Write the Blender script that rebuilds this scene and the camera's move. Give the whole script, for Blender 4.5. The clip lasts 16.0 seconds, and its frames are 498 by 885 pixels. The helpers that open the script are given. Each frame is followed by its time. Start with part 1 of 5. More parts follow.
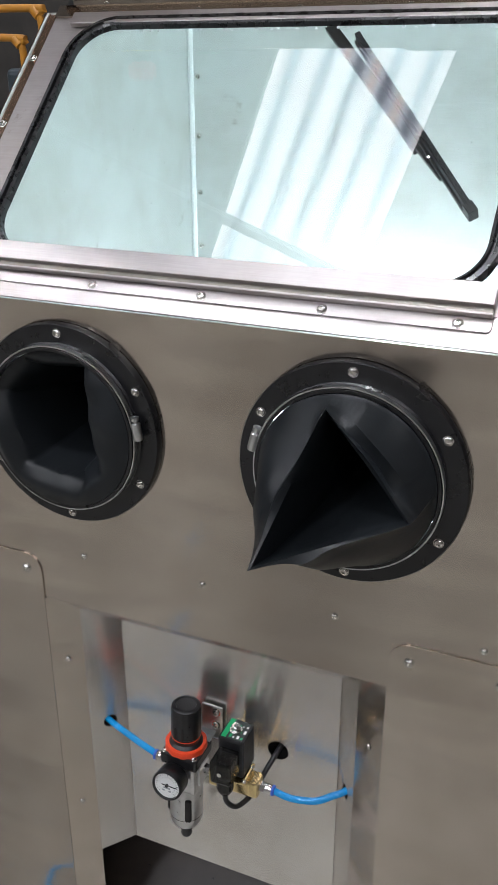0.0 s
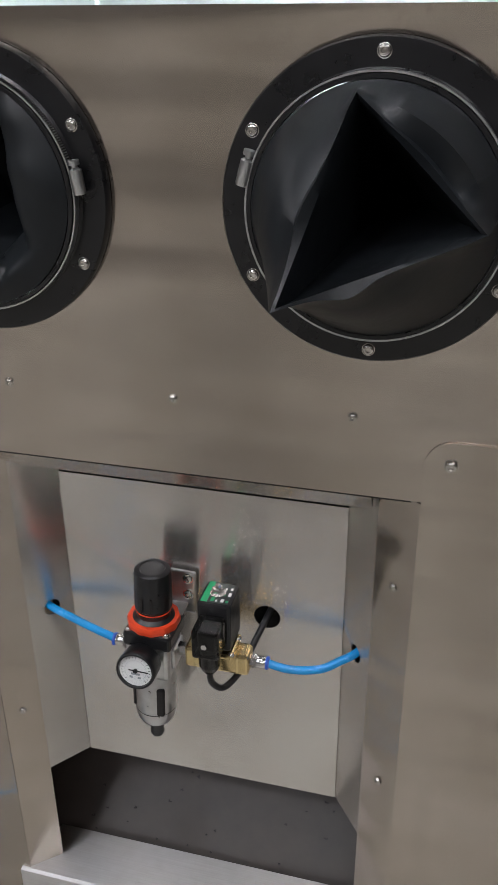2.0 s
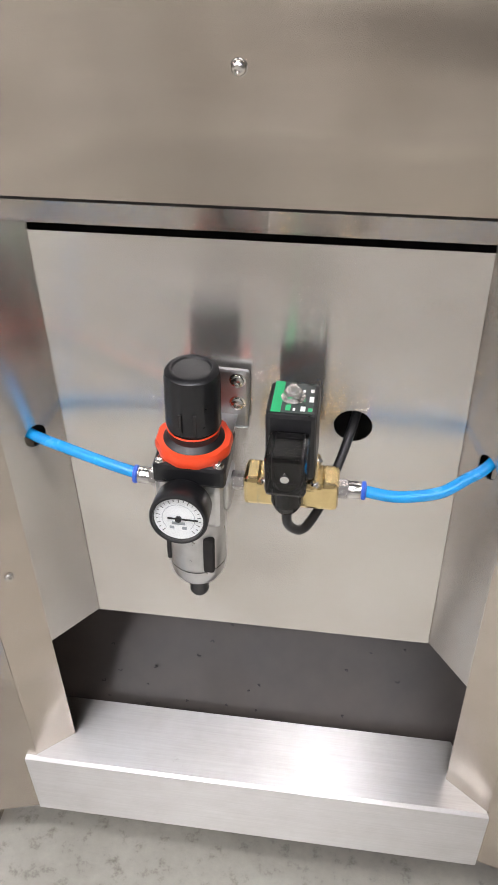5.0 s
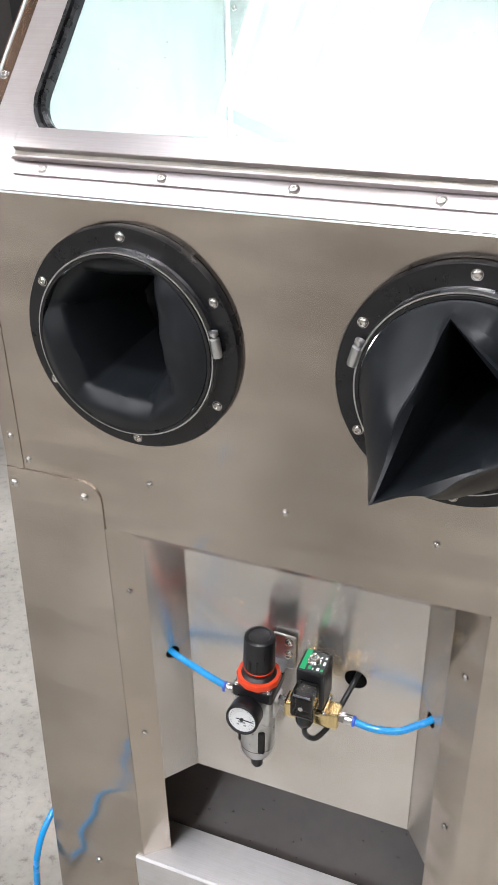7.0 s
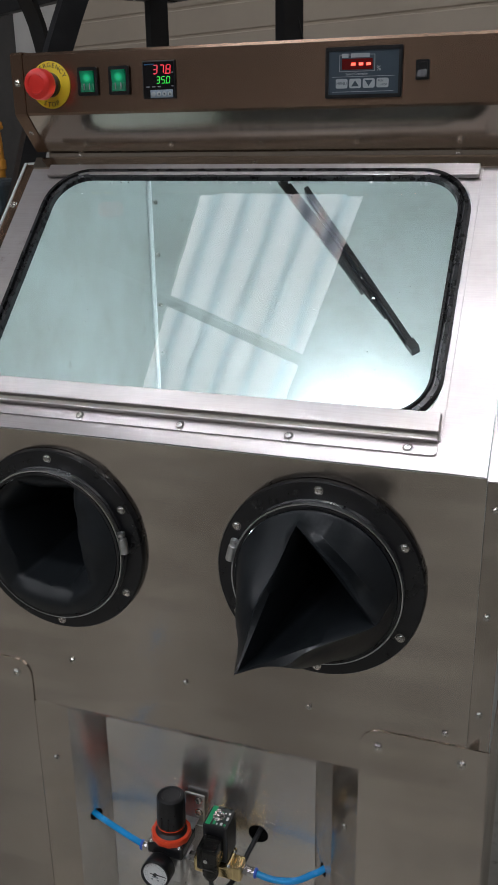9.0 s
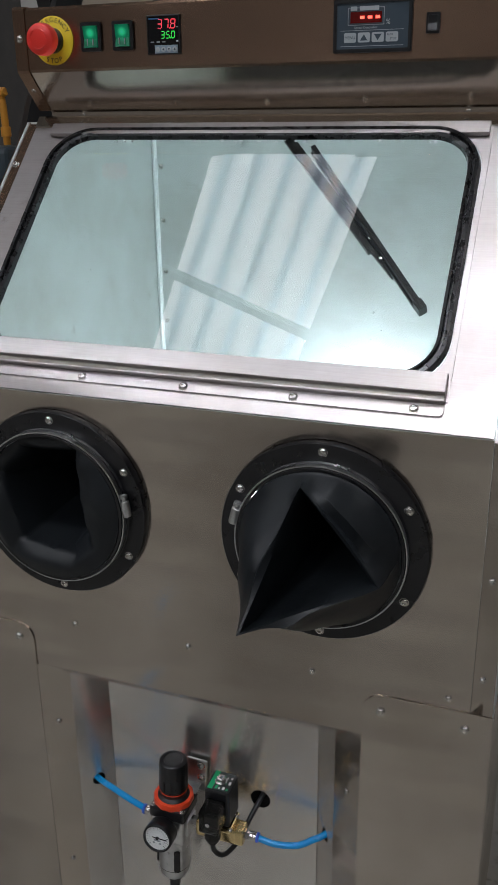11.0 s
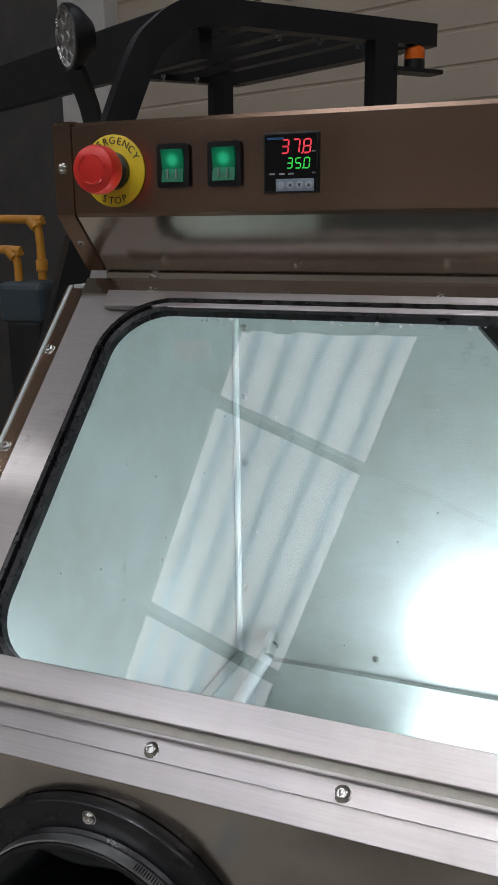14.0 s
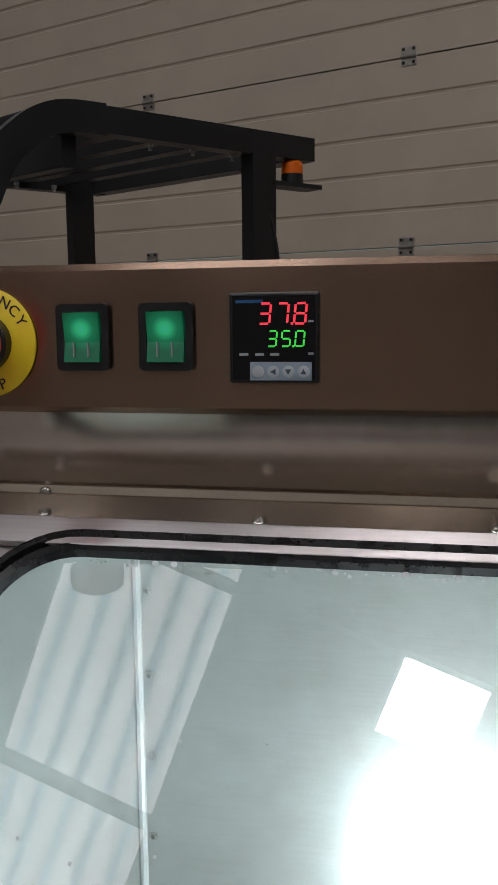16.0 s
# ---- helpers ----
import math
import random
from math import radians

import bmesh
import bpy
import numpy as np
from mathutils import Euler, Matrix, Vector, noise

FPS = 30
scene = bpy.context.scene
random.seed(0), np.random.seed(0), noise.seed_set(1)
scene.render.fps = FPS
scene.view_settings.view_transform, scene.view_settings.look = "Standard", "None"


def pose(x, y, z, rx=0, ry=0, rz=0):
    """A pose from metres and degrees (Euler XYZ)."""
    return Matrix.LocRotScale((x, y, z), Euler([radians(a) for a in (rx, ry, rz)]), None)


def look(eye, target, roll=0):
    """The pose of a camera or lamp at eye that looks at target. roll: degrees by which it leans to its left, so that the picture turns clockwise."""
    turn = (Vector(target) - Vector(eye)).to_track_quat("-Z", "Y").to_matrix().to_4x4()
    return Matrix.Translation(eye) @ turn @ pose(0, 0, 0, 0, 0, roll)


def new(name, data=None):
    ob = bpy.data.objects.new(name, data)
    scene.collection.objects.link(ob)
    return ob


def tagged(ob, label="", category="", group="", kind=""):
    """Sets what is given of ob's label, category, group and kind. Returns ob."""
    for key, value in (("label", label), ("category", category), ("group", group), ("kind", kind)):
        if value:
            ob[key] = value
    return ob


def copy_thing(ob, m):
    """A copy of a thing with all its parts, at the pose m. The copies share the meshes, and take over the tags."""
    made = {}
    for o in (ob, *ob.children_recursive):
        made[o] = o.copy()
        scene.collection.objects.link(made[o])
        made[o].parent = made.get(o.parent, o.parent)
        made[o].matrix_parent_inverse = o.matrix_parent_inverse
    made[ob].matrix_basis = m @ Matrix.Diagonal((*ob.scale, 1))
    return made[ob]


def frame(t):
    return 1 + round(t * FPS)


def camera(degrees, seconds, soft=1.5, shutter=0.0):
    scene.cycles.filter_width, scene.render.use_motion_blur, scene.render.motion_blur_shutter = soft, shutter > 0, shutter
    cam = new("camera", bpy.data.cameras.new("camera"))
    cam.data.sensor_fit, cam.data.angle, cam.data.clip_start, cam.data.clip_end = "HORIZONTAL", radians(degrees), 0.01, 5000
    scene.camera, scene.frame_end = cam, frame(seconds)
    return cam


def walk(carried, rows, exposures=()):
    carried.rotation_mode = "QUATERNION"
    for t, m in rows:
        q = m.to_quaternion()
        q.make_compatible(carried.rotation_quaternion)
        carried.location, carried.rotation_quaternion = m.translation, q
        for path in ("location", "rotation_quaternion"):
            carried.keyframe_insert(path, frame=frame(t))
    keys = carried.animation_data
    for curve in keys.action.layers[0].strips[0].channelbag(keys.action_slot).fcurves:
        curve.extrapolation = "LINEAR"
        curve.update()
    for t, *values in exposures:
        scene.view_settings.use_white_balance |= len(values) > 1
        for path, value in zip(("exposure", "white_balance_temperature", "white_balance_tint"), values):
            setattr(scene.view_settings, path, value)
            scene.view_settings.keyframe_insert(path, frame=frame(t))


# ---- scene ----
cam = camera(31.26, 16.0)
METRES, EYE, TILT, LEAN, TURN = 2.2, 1.5, 0.0, 0.0, 23.4
PATH = [
    (0, (0.466, -0.914, 1.681), (-0.269, 0.769, 0.888), -0.2),
    (0.5, (0.484, -0.958, 1.703), (-0.231, 0.754, 0.958), 0.4),
    (1, (0.505, -0.951, 1.689), (-0.205, 0.736, 0.884), -0.9),
    (1.5, (0.421, -0.923, 1.538), (-0.208, 0.771, 0.682), -0.5),
    (2, (0.295, -0.795, 1.4), (-0.175, 0.932, 0.507), -0.5),
    (2.5, (0.134, -0.604, 1.26), (-0.168, 1.065, 0.2), -0.8),
    (2.8, (0.085, -0.553, 1.201), (-0.197, 1.049, 0.038), -1.1),
    (3, (0.073, -0.538, 1.178), (-0.19, 1.028, -0.037), -1.4),
    (3.5, (0.077, -0.523, 1.163), (-0.162, 1.005, -0.106), -1.5),
    (3.7, (0.079, -0.52, 1.165), (-0.153, 0.999, -0.115), -1.5),
    (6, (0.107, -0.603, 1.304), (-0.22, 0.917, 0.047), -1.0),
    (6.4, (0.14, -0.682, 1.43), (-0.336, 0.852, 0.238), -1.2),
    (6.6, (0.178, -0.734, 1.504), (-0.373, 0.823, 0.377), -1.3),
    (7, (0.306, -0.858, 1.65), (-0.358, 0.748, 0.66), -1.2),
    (7.5, (0.421, -0.961, 1.773), (-0.279, 0.748, 1.005), -0.9),
    (8, (0.455, -0.992, 1.793), (-0.226, 0.767, 1.126), -0.6),
    (8.2, (0.451, -1.005, 1.793), (-0.209, 0.766, 1.14), -0.6),
    (8.5, (0.46, -1.012, 1.798), (-0.197, 0.76, 1.145), -0.7),
    (9, (0.466, -1.016, 1.788), (-0.171, 0.762, 1.13), -0.9),
    (11.5, (0.469, -1.008, 1.762), (-0.179, 0.747, 1.055), -0.7),
    (12.5, (0.479, -1.015, 1.763), (-0.165, 0.747, 1.069), -0.7),
    (13, (0.455, -0.991, 1.768), (-0.194, 0.779, 1.1), -0.6),
    (13.5, (0.333, -0.804, 1.764), (-0.366, 0.978, 1.184), -0.6),
    (14, (0.15, -0.524, 1.812), (-0.575, 1.276, 1.33), -0.6),
    (14.1, (0.13, -0.479, 1.82), (-0.597, 1.325, 1.357), -0.6),
    (14.5, (0.104, -0.355, 1.841), (-0.604, 1.471, 1.436), -0.7),
    (15, (0.021, -0.271, 1.858), (-0.592, 1.604, 1.532), -0.6),
    (15.3, (-0.021, -0.247, 1.87), (-0.551, 1.659, 1.575), -0.4),
    (15.5, (-0.033, -0.242, 1.872), (-0.512, 1.679, 1.589), -0.6),
    (16, (-0.031, -0.242, 1.874), (-0.449, 1.694, 1.599), -0.6),
]
walk(cam, [(t, look(eye, target, roll)) for t, eye, target, roll in PATH],
     exposures=[(0.0, -0.95, 6250, 8), (1.2, -1.15, 6250, 8), (2.0, -0.98, 6400, 9), (2.7, -0.28, 6500, 10), (3.5, -0.10, 6500, 10), (6.0, -0.03, 6500, 10), (6.7, -0.08, 6450, 10), (7.2, -0.43, 6350, 9), (7.8, -1.33, 6250, 8),
                (9.0, -1.68, 6200, 7), (13.0, -1.68, 6200, 7), (13.6, -1.70, 6250, 7), (14.1, -1.90, 6250, 7), (15.0, -1.95, 6400, 9), (16.0, -1.85, 6500, 10)])

# ---- world ----
world = bpy.data.worlds.new("hall_air")
scene.world = world
world.use_nodes = True
wn = world.node_tree.nodes
wl = world.node_tree.links
sky = wn.new("ShaderNodeTexSky")
sky.sky_type = "NISHITA"
sky.sun_disc = False
sky.sun_elevation, sky.sun_rotation = radians(40), radians(150)
wl.new(sky.outputs[0], wn["Background"].inputs[0])
wn["Background"].inputs[1].default_value = 0.1

SKYLIGHT, HIGHBAY, CABIN_LED = 7.8, 210.0, 480.0


# ---- materials ----
def base_material(name):
    m = bpy.data.materials.new(name)
    m.use_nodes = True
    return m, m.node_tree.nodes, m.node_tree.links, m.node_tree.nodes["Principled BSDF"]


def noise_node(n, l, scale, stretch=(1, 1, 1), detail=4.0, rough=0.6, coords="Object"):
    tc = n.new("ShaderNodeTexCoord")
    mp = n.new("ShaderNodeMapping")
    mp.inputs["Scale"].default_value = stretch
    l.new(tc.outputs[coords], mp.inputs[0])
    nz = n.new("ShaderNodeTexNoise")
    nz.inputs["Scale"].default_value = scale
    nz.inputs["Detail"].default_value = detail
    nz.inputs["Roughness"].default_value = rough
    l.new(mp.outputs[0], nz.inputs["Vector"])
    return nz


def ramp(n, l, src, stops):
    r = n.new("ShaderNodeValToRGB")
    e = r.color_ramp.elements
    while len(e) < len(stops):
        e.new(0.5)
    for k, (p, c) in zip(e, stops):
        k.position = p
        k.color = (*c, 1) if len(c) == 3 else c
    l.new(src, r.inputs[0])
    return r


def plain(name, color, rough=0.5, metal=0.0, vary=0.12, scale=30, bump=0.0, spec=0.5, coat=0.0):
    m, n, l, b = base_material(name)
    nz = noise_node(n, l, scale)
    lo = tuple(c * (1 - vary) for c in color)
    hi = tuple(min(1, c * (1 + vary)) for c in color)
    l.new(ramp(n, l, nz.outputs[0], [(0.3, lo), (0.7, hi)]).outputs[0], b.inputs["Base Color"])
    rr = ramp(n, l, nz.outputs[0], [(0.25, (rough * 0.8,) * 3), (0.75, (min(1, rough * 1.2),) * 3)])
    l.new(rr.outputs[0], b.inputs["Roughness"])
    b.inputs["Metallic"].default_value = metal
    b.inputs["Specular IOR Level"].default_value = spec
    b.inputs["Coat Weight"].default_value = coat
    if bump:
        bp = n.new("ShaderNodeBump")
        bp.inputs["Strength"].default_value = bump
        bp.inputs["Distance"].default_value = 0.002
        nz2 = noise_node(n, l, scale * 8)
        l.new(nz2.outputs[0], bp.inputs["Height"])
        l.new(bp.outputs[0], b.inputs["Normal"])
    return m


def steel(name, grain, color=(0.60, 0.565, 0.52), rough=0.30, aniso=0.75, wave=0.25, along=(1, 40, 40), tail=0.3, tail_rough=0.42, metal=1.0):
    """Brushed stainless sheet; grain is the direction across the brushing, along which highlights smear."""
    m, n, l, b = base_material(name)
    b.inputs["Metallic"].default_value = metal
    fine = noise_node(n, l, 14, along, 6, 0.7)
    smudge = noise_node(n, l, 5, (1, 1, 1), 5, 0.65)
    mix = n.new("ShaderNodeMix")
    mix.data_type = "RGBA"
    mix.blend_type = "MULTIPLY"
    mix.inputs[0].default_value = 1.0
    c1 = ramp(n, l, fine.outputs[0], [(0.25, tuple(c * 0.90 for c in color)), (0.75, tuple(min(1, c * 1.06) for c in color))])
    c2 = ramp(n, l, smudge.outputs[0], [(0.32, (0.86, 0.84, 0.815)), (0.58, (1, 1, 1))])
    l.new(c1.outputs[0], mix.inputs[6])
    l.new(c2.outputs[0], mix.inputs[7])
    marks = noise_node(n, l, 7, (1, 1, 1.3), 7, 0.75)
    c3 = ramp(n, l, marks.outputs[0], [(0.655, (1, 1, 1)), (0.74, (0.66, 0.63, 0.60))])
    mix2 = n.new("ShaderNodeMix")
    mix2.data_type = "RGBA"
    mix2.blend_type = "MULTIPLY"
    mix2.inputs[0].default_value = 1.0
    l.new(mix.outputs[2], mix2.inputs[6])
    l.new(c3.outputs[0], mix2.inputs[7])
    l.new(mix2.outputs[2], b.inputs["Base Color"])
    r = ramp(n, l, smudge.outputs[0], [(0.3, (rough * 1.2,) * 3), (0.7, (rough * 0.88,) * 3)])
    l.new(r.outputs[0], b.inputs["Roughness"])
    b.inputs["Anisotropic"].default_value = aniso
    tv = n.new("ShaderNodeCombineXYZ")
    for k in range(3):
        tv.inputs[k].default_value = grain[k]
    l.new(tv.outputs[0], b.inputs["Tangent"])
    low = noise_node(n, l, 2.4, (0.4, 1, 2.5), 1.5, 0.4)
    b1 = n.new("ShaderNodeBump")
    b1.inputs["Strength"].default_value = wave
    b1.inputs["Distance"].default_value = 0.03
    l.new(low.outputs[0], b1.inputs["Height"])
    b2 = n.new("ShaderNodeBump")
    b2.inputs["Strength"].default_value = 0.015
    b2.inputs["Distance"].default_value = 0.0006
    l.new(fine.outputs[0], b2.inputs["Height"])
    l.new(b1.outputs[0], b2.inputs["Normal"])
    l.new(b2.outputs[0], b.inputs["Normal"])
    # the deep scratches of the brushing throw a second, much longer smear
    wide = n.new("ShaderNodeBsdfAnisotropic")
    wide.inputs["Roughness"].default_value = tail_rough
    wide.inputs["Anisotropy"].default_value = 1.0
    l.new(mix2.outputs[2], wide.inputs["Color"])
    l.new(tv.outputs[0], wide.inputs["Tangent"])
    l.new(b1.outputs[0], wide.inputs["Normal"])
    both = n.new("ShaderNodeMixShader")
    both.inputs[0].default_value = tail
    l.new(b.outputs[0], both.inputs[1])
    l.new(wide.outputs[0], both.inputs[2])
    l.new(both.outputs[0], n["Material Output"].inputs[0])
    return m


def emitter(name, color, strength, base=(0.1, 0.1, 0.1)):
    m, n, l, b = base_material(name)
    b.inputs["Base Color"].default_value = (*base, 1)
    b.inputs["Emission Color"].default_value = (*color, 1)
    b.inputs["Emission Strength"].default_value = strength
    return m


STEEL_V = steel("brushed_steel_upright", (0, 0, 1), (0.64, 0.575, 0.51), 0.135, 0.9, 1.0, tail=0.25)
STEEL_H = steel("brushed_steel_ledge", (0, 0.7, 0.714), (0.76, 0.75, 0.74), 0.34, 1.0, 0.2, tail=0.3)
STEEL_S = steel("brushed_steel_slope", (0, 0.707, 0.707), (0.66, 0.62, 0.61), 0.34, 0.70, 0.12)
# darker copy of the stainless, dim brown reflections put into the colour
STEEL_BOX_SHADED = steel("control_box_steel_shaded", (0, 0, 1), (0.40, 0.27, 0.195), 0.21, 0.85, 0.6, tail=0.2)
# lighter copy, the lit window it mirrors is put into the colour
STEEL_UNDER = steel("glossy_folded_steel", (0, 0, 1), (0.72, 0.64, 0.56), 0.15, 0.55, 0.6, tail=0.0)
LINTEL = steel("polished_flange_steel", (0, 0.7, -0.714), (0.74, 0.70, 0.66), 0.14, 0.8, 0.3, tail=0.15)
STEEL_BACK = steel("recess_steel", (0, 0, 1), (0.88, 0.845, 0.81), 0.20, 1.0, 0.10, tail=0.4, tail_rough=0.5)
STEEL_IN = steel("chamber_steel", (0, 0, 1), (0.68, 0.72, 0.71), 0.34, 0.3, 0.15, tail=0.0, metal=0.45)
BOLT = plain("bolt_steel", (0.68, 0.66, 0.62), 0.2, 1.0, 0.05)
ZINC = plain("galvanised_steel", (0.62, 0.63, 0.63), 0.35, 1.0, 0.12, 60)
# near black: paints the shade in hollows, also serves small dark parts
GAP_SHADE_AND_DARK = plain("gap_shade_and_dark_parts", (0.015, 0.013, 0.012), 0.8)
RUBBER = plain("black_rubber", (0.010, 0.012, 0.014), 0.40, 0, 0.25, 18, 0.06, 0.36)
RUBBER_FLANGE = plain("black_flange_plastic", (0.008, 0.008, 0.009), 0.3, 0, 0.3, 40, 0.03)
SEAL = plain("window_seal_rubber", (0.010, 0.010, 0.011), 0.28, 0, 0.3, 60)
BLACK = plain("black_plastic", (0.011, 0.011, 0.012), 0.33, 0, 0.3, 90, 0.08)
BLACK_PAINT = plain("black_paint", (0.010, 0.010, 0.011), 0.42, 0, 0.3, 12, 0.05)
RED = plain("red_plastic", (0.75, 0.035, 0.025), 0.35, 0, 0.08)
RED_RING = plain("orange_red_plastic", (0.80, 0.07, 0.02), 0.38, 0, 0.08)
YELLOW = plain("yellow_plastic", (0.80, 0.60, 0.02), 0.45, 0, 0.06)
BLUE_TUBE = plain("blue_tube", (0.01, 0.30, 0.72), 0.25, 0, 0.08, 20, 0, 0.5, 0.4)
BRASS = plain("brass", (0.84, 0.66, 0.34), 0.24, 1.0, 0.12, 60)
CHROME = plain("nickel", (0.75, 0.74, 0.72), 0.16, 1.0, 0.05)
ALU = plain("satin_aluminium", (0.62, 0.62, 0.62), 0.32, 1.0, 0.08, 80, 0.05)
WHITE = plain("white_print", (0.78, 0.78, 0.76), 0.5, 0, 0.04)
GREY_PRINT = plain("grey_print", (0.30, 0.32, 0.33), 0.5, 0, 0.05)
GREEN_LABEL = plain("green_label", (0.01, 0.36, 0.13), 0.4, 0, 0.1)
PANEL_BLUE = plain("slate_blue_overlay", (0.045, 0.065, 0.085), 0.35, 0, 0.1)
KEY_GREY = plain("grey_key", (0.40, 0.43, 0.45), 0.5, 0, 0.08)
KEY_BLUE = plain("pale_blue_key", (0.24, 0.30, 0.36), 0.45, 0, 0.1)
SILICONE = plain("white_silicone", (0.82, 0.86, 0.86), 0.35, 0, 0.05, 40, 0.2)
HOSE_WHITE = plain("milky_braided_hose", (0.80, 0.83, 0.83), 0.35, 0, 0.06, 300, 0.3)
DOOR_PAINT = plain("door_panel_paint", (0.41, 0.345, 0.27), 0.55, 0, 0.06, 3, 0.05)
WALL_PAINT = plain("hall_wall_paint", (0.23, 0.215, 0.20), 0.8, 0, 0.1, 3, 0.05)
WALL_DARK = plain("dark_blockwork", (0.06, 0.055, 0.05), 0.85, 0, 0.3, 6, 0.2)
JAMB = plain("pale_jamb_paint", (0.50, 0.48, 0.45), 0.6, 0, 0.08, 4)
# orange darkened in the colour for the dim corner it stands in
PIPE_ORANGE = plain("orange_pipe_paint_dimmed", (0.50, 0.22, 0.02), 0.45, 0, 0.12)
ROOF_SHEET = plain("roof_sheet", (0.30, 0.30, 0.29), 0.6, 0, 0.1, 4)
PURLIN = plain("grey_purlin", (0.25, 0.26, 0.26), 0.6, 0, 0.1, 6)
HINGE = plain("dull_hinge_steel", (0.30, 0.28, 0.25), 0.45, 1.0, 0.15, 60)
ORANGE = plain("orange_lens", (0.85, 0.16, 0.01), 0.25, 0, 0.08)
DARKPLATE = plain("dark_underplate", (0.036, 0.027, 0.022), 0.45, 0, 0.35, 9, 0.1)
def lit_lens():
    """Green switch lens, brightest over its neon."""
    m, n, l, b = base_material("green_neon_lens")
    b.inputs["Base Color"].default_value = (0.006, 0.15, 0.07, 1)
    b.inputs["Roughness"].default_value = 0.25
    tc = n.new("ShaderNodeTexCoord")
    mp = n.new("ShaderNodeMapping")
    mp.inputs["Scale"].default_value = (75, 75, 75)
    mp.inputs["Location"].default_value = (0, 0.4, -0.35)
    g = n.new("ShaderNodeTexGradient")
    g.gradient_type = "SPHERICAL"
    l.new(tc.outputs["Object"], mp.inputs[0])
    l.new(mp.outputs[0], g.inputs[0])
    r = ramp(n, l, g.outputs[0], [(0.0, (0.0, 0.03, 0.012)), (0.45, (0.005, 0.22, 0.09)), (0.95, (0.08, 1.1, 0.5))])
    l.new(r.outputs[0], b.inputs["Emission Color"])
    b.inputs["Emission Strength"].default_value = 1.2
    return m


GREEN_LENS = lit_lens()
LED_RED = emitter("red_led_segment", (1.0, 0.02, 0.05), 3.6)
LED_GREEN = emitter("green_led_segment", (0.03, 1.0, 0.06), 2.4)
LED_DOT = emitter("red_led_bar", (1.0, 0.08, 0.05), 9.0)
RED_WINDOW = plain("dark_red_window", (0.12, 0.006, 0.006), 0.2, 0, 0.1)
CABIN_LIGHT = emitter("chamber_lamp_glow", (0.86, 0.96, 1.0), CABIN_LED)
BAY_LIGHT = emitter("highbay_glow", (0.98, 0.96, 1.0), HIGHBAY)


def skylight_material():
    m, n, l, b = base_material("skylight_sheet")
    tc = n.new("ShaderNodeTexCoord")
    wv = n.new("ShaderNodeTexWave")
    wv.bands_direction = "X"
    wv.inputs["Scale"].default_value = 1.55
    wv.inputs["Distortion"].default_value = 0.6
    turn = n.new("ShaderNodeMapping")
    turn.inputs["Rotation"].default_value = (0, 0, radians(20.5))
    l.new(tc.outputs["Object"], turn.inputs[0])
    l.new(turn.outputs[0], wv.inputs["Vector"])
    r = ramp(n, l, wv.outputs["Fac"], [(0.0, (0.34, 0.38, 0.46)), (0.4, (0.86, 0.92, 1.04)), (0.75, (1.14, 1.16, 1.22)), (1.0, (1.25, 1.08, 1.04))])
    l.new(r.outputs[0], b.inputs["Emission Color"])
    b.inputs["Emission Strength"].default_value = SKYLIGHT
    return m


SKY_SHEET = skylight_material()


def glass_material(name, tint=(1, 1, 1), ior=1.5, rough=0.0, boost=1.0):
    m, n, l, b = base_material(name)
    n.remove(b)
    out = n["Material Output"]
    tr = n.new("ShaderNodeBsdfTransparent")
    tr.inputs[0].default_value = (*tint, 1)
    gl = n.new("ShaderNodeBsdfGlossy")
    gl.inputs["Roughness"].default_value = rough
    fr = n.new("ShaderNodeFresnel")
    fr.inputs[0].default_value = ior
    mx = n.new("ShaderNodeMixShader")
    l.new(fr.outputs[0], mx.inputs[0])
    l.new(tr.outputs[0], mx.inputs[1])
    l.new(gl.outputs[0], mx.inputs[2])
    l.new(mx.outputs[0], out.inputs[0])
    return m


GLASS = glass_material("window_glass", (0.95, 0.985, 0.975), 1.85)
SMOKE = glass_material("smoked_plastic", (0.22, 0.20, 0.19), 1.6, 0.05)
LENS_WATER = plain("water_bead", (0.75, 0.78, 0.78), 0.08, 0, 0.05)
LENS = glass_material("clear_lens", (0.95, 0.96, 0.96), 1.5)


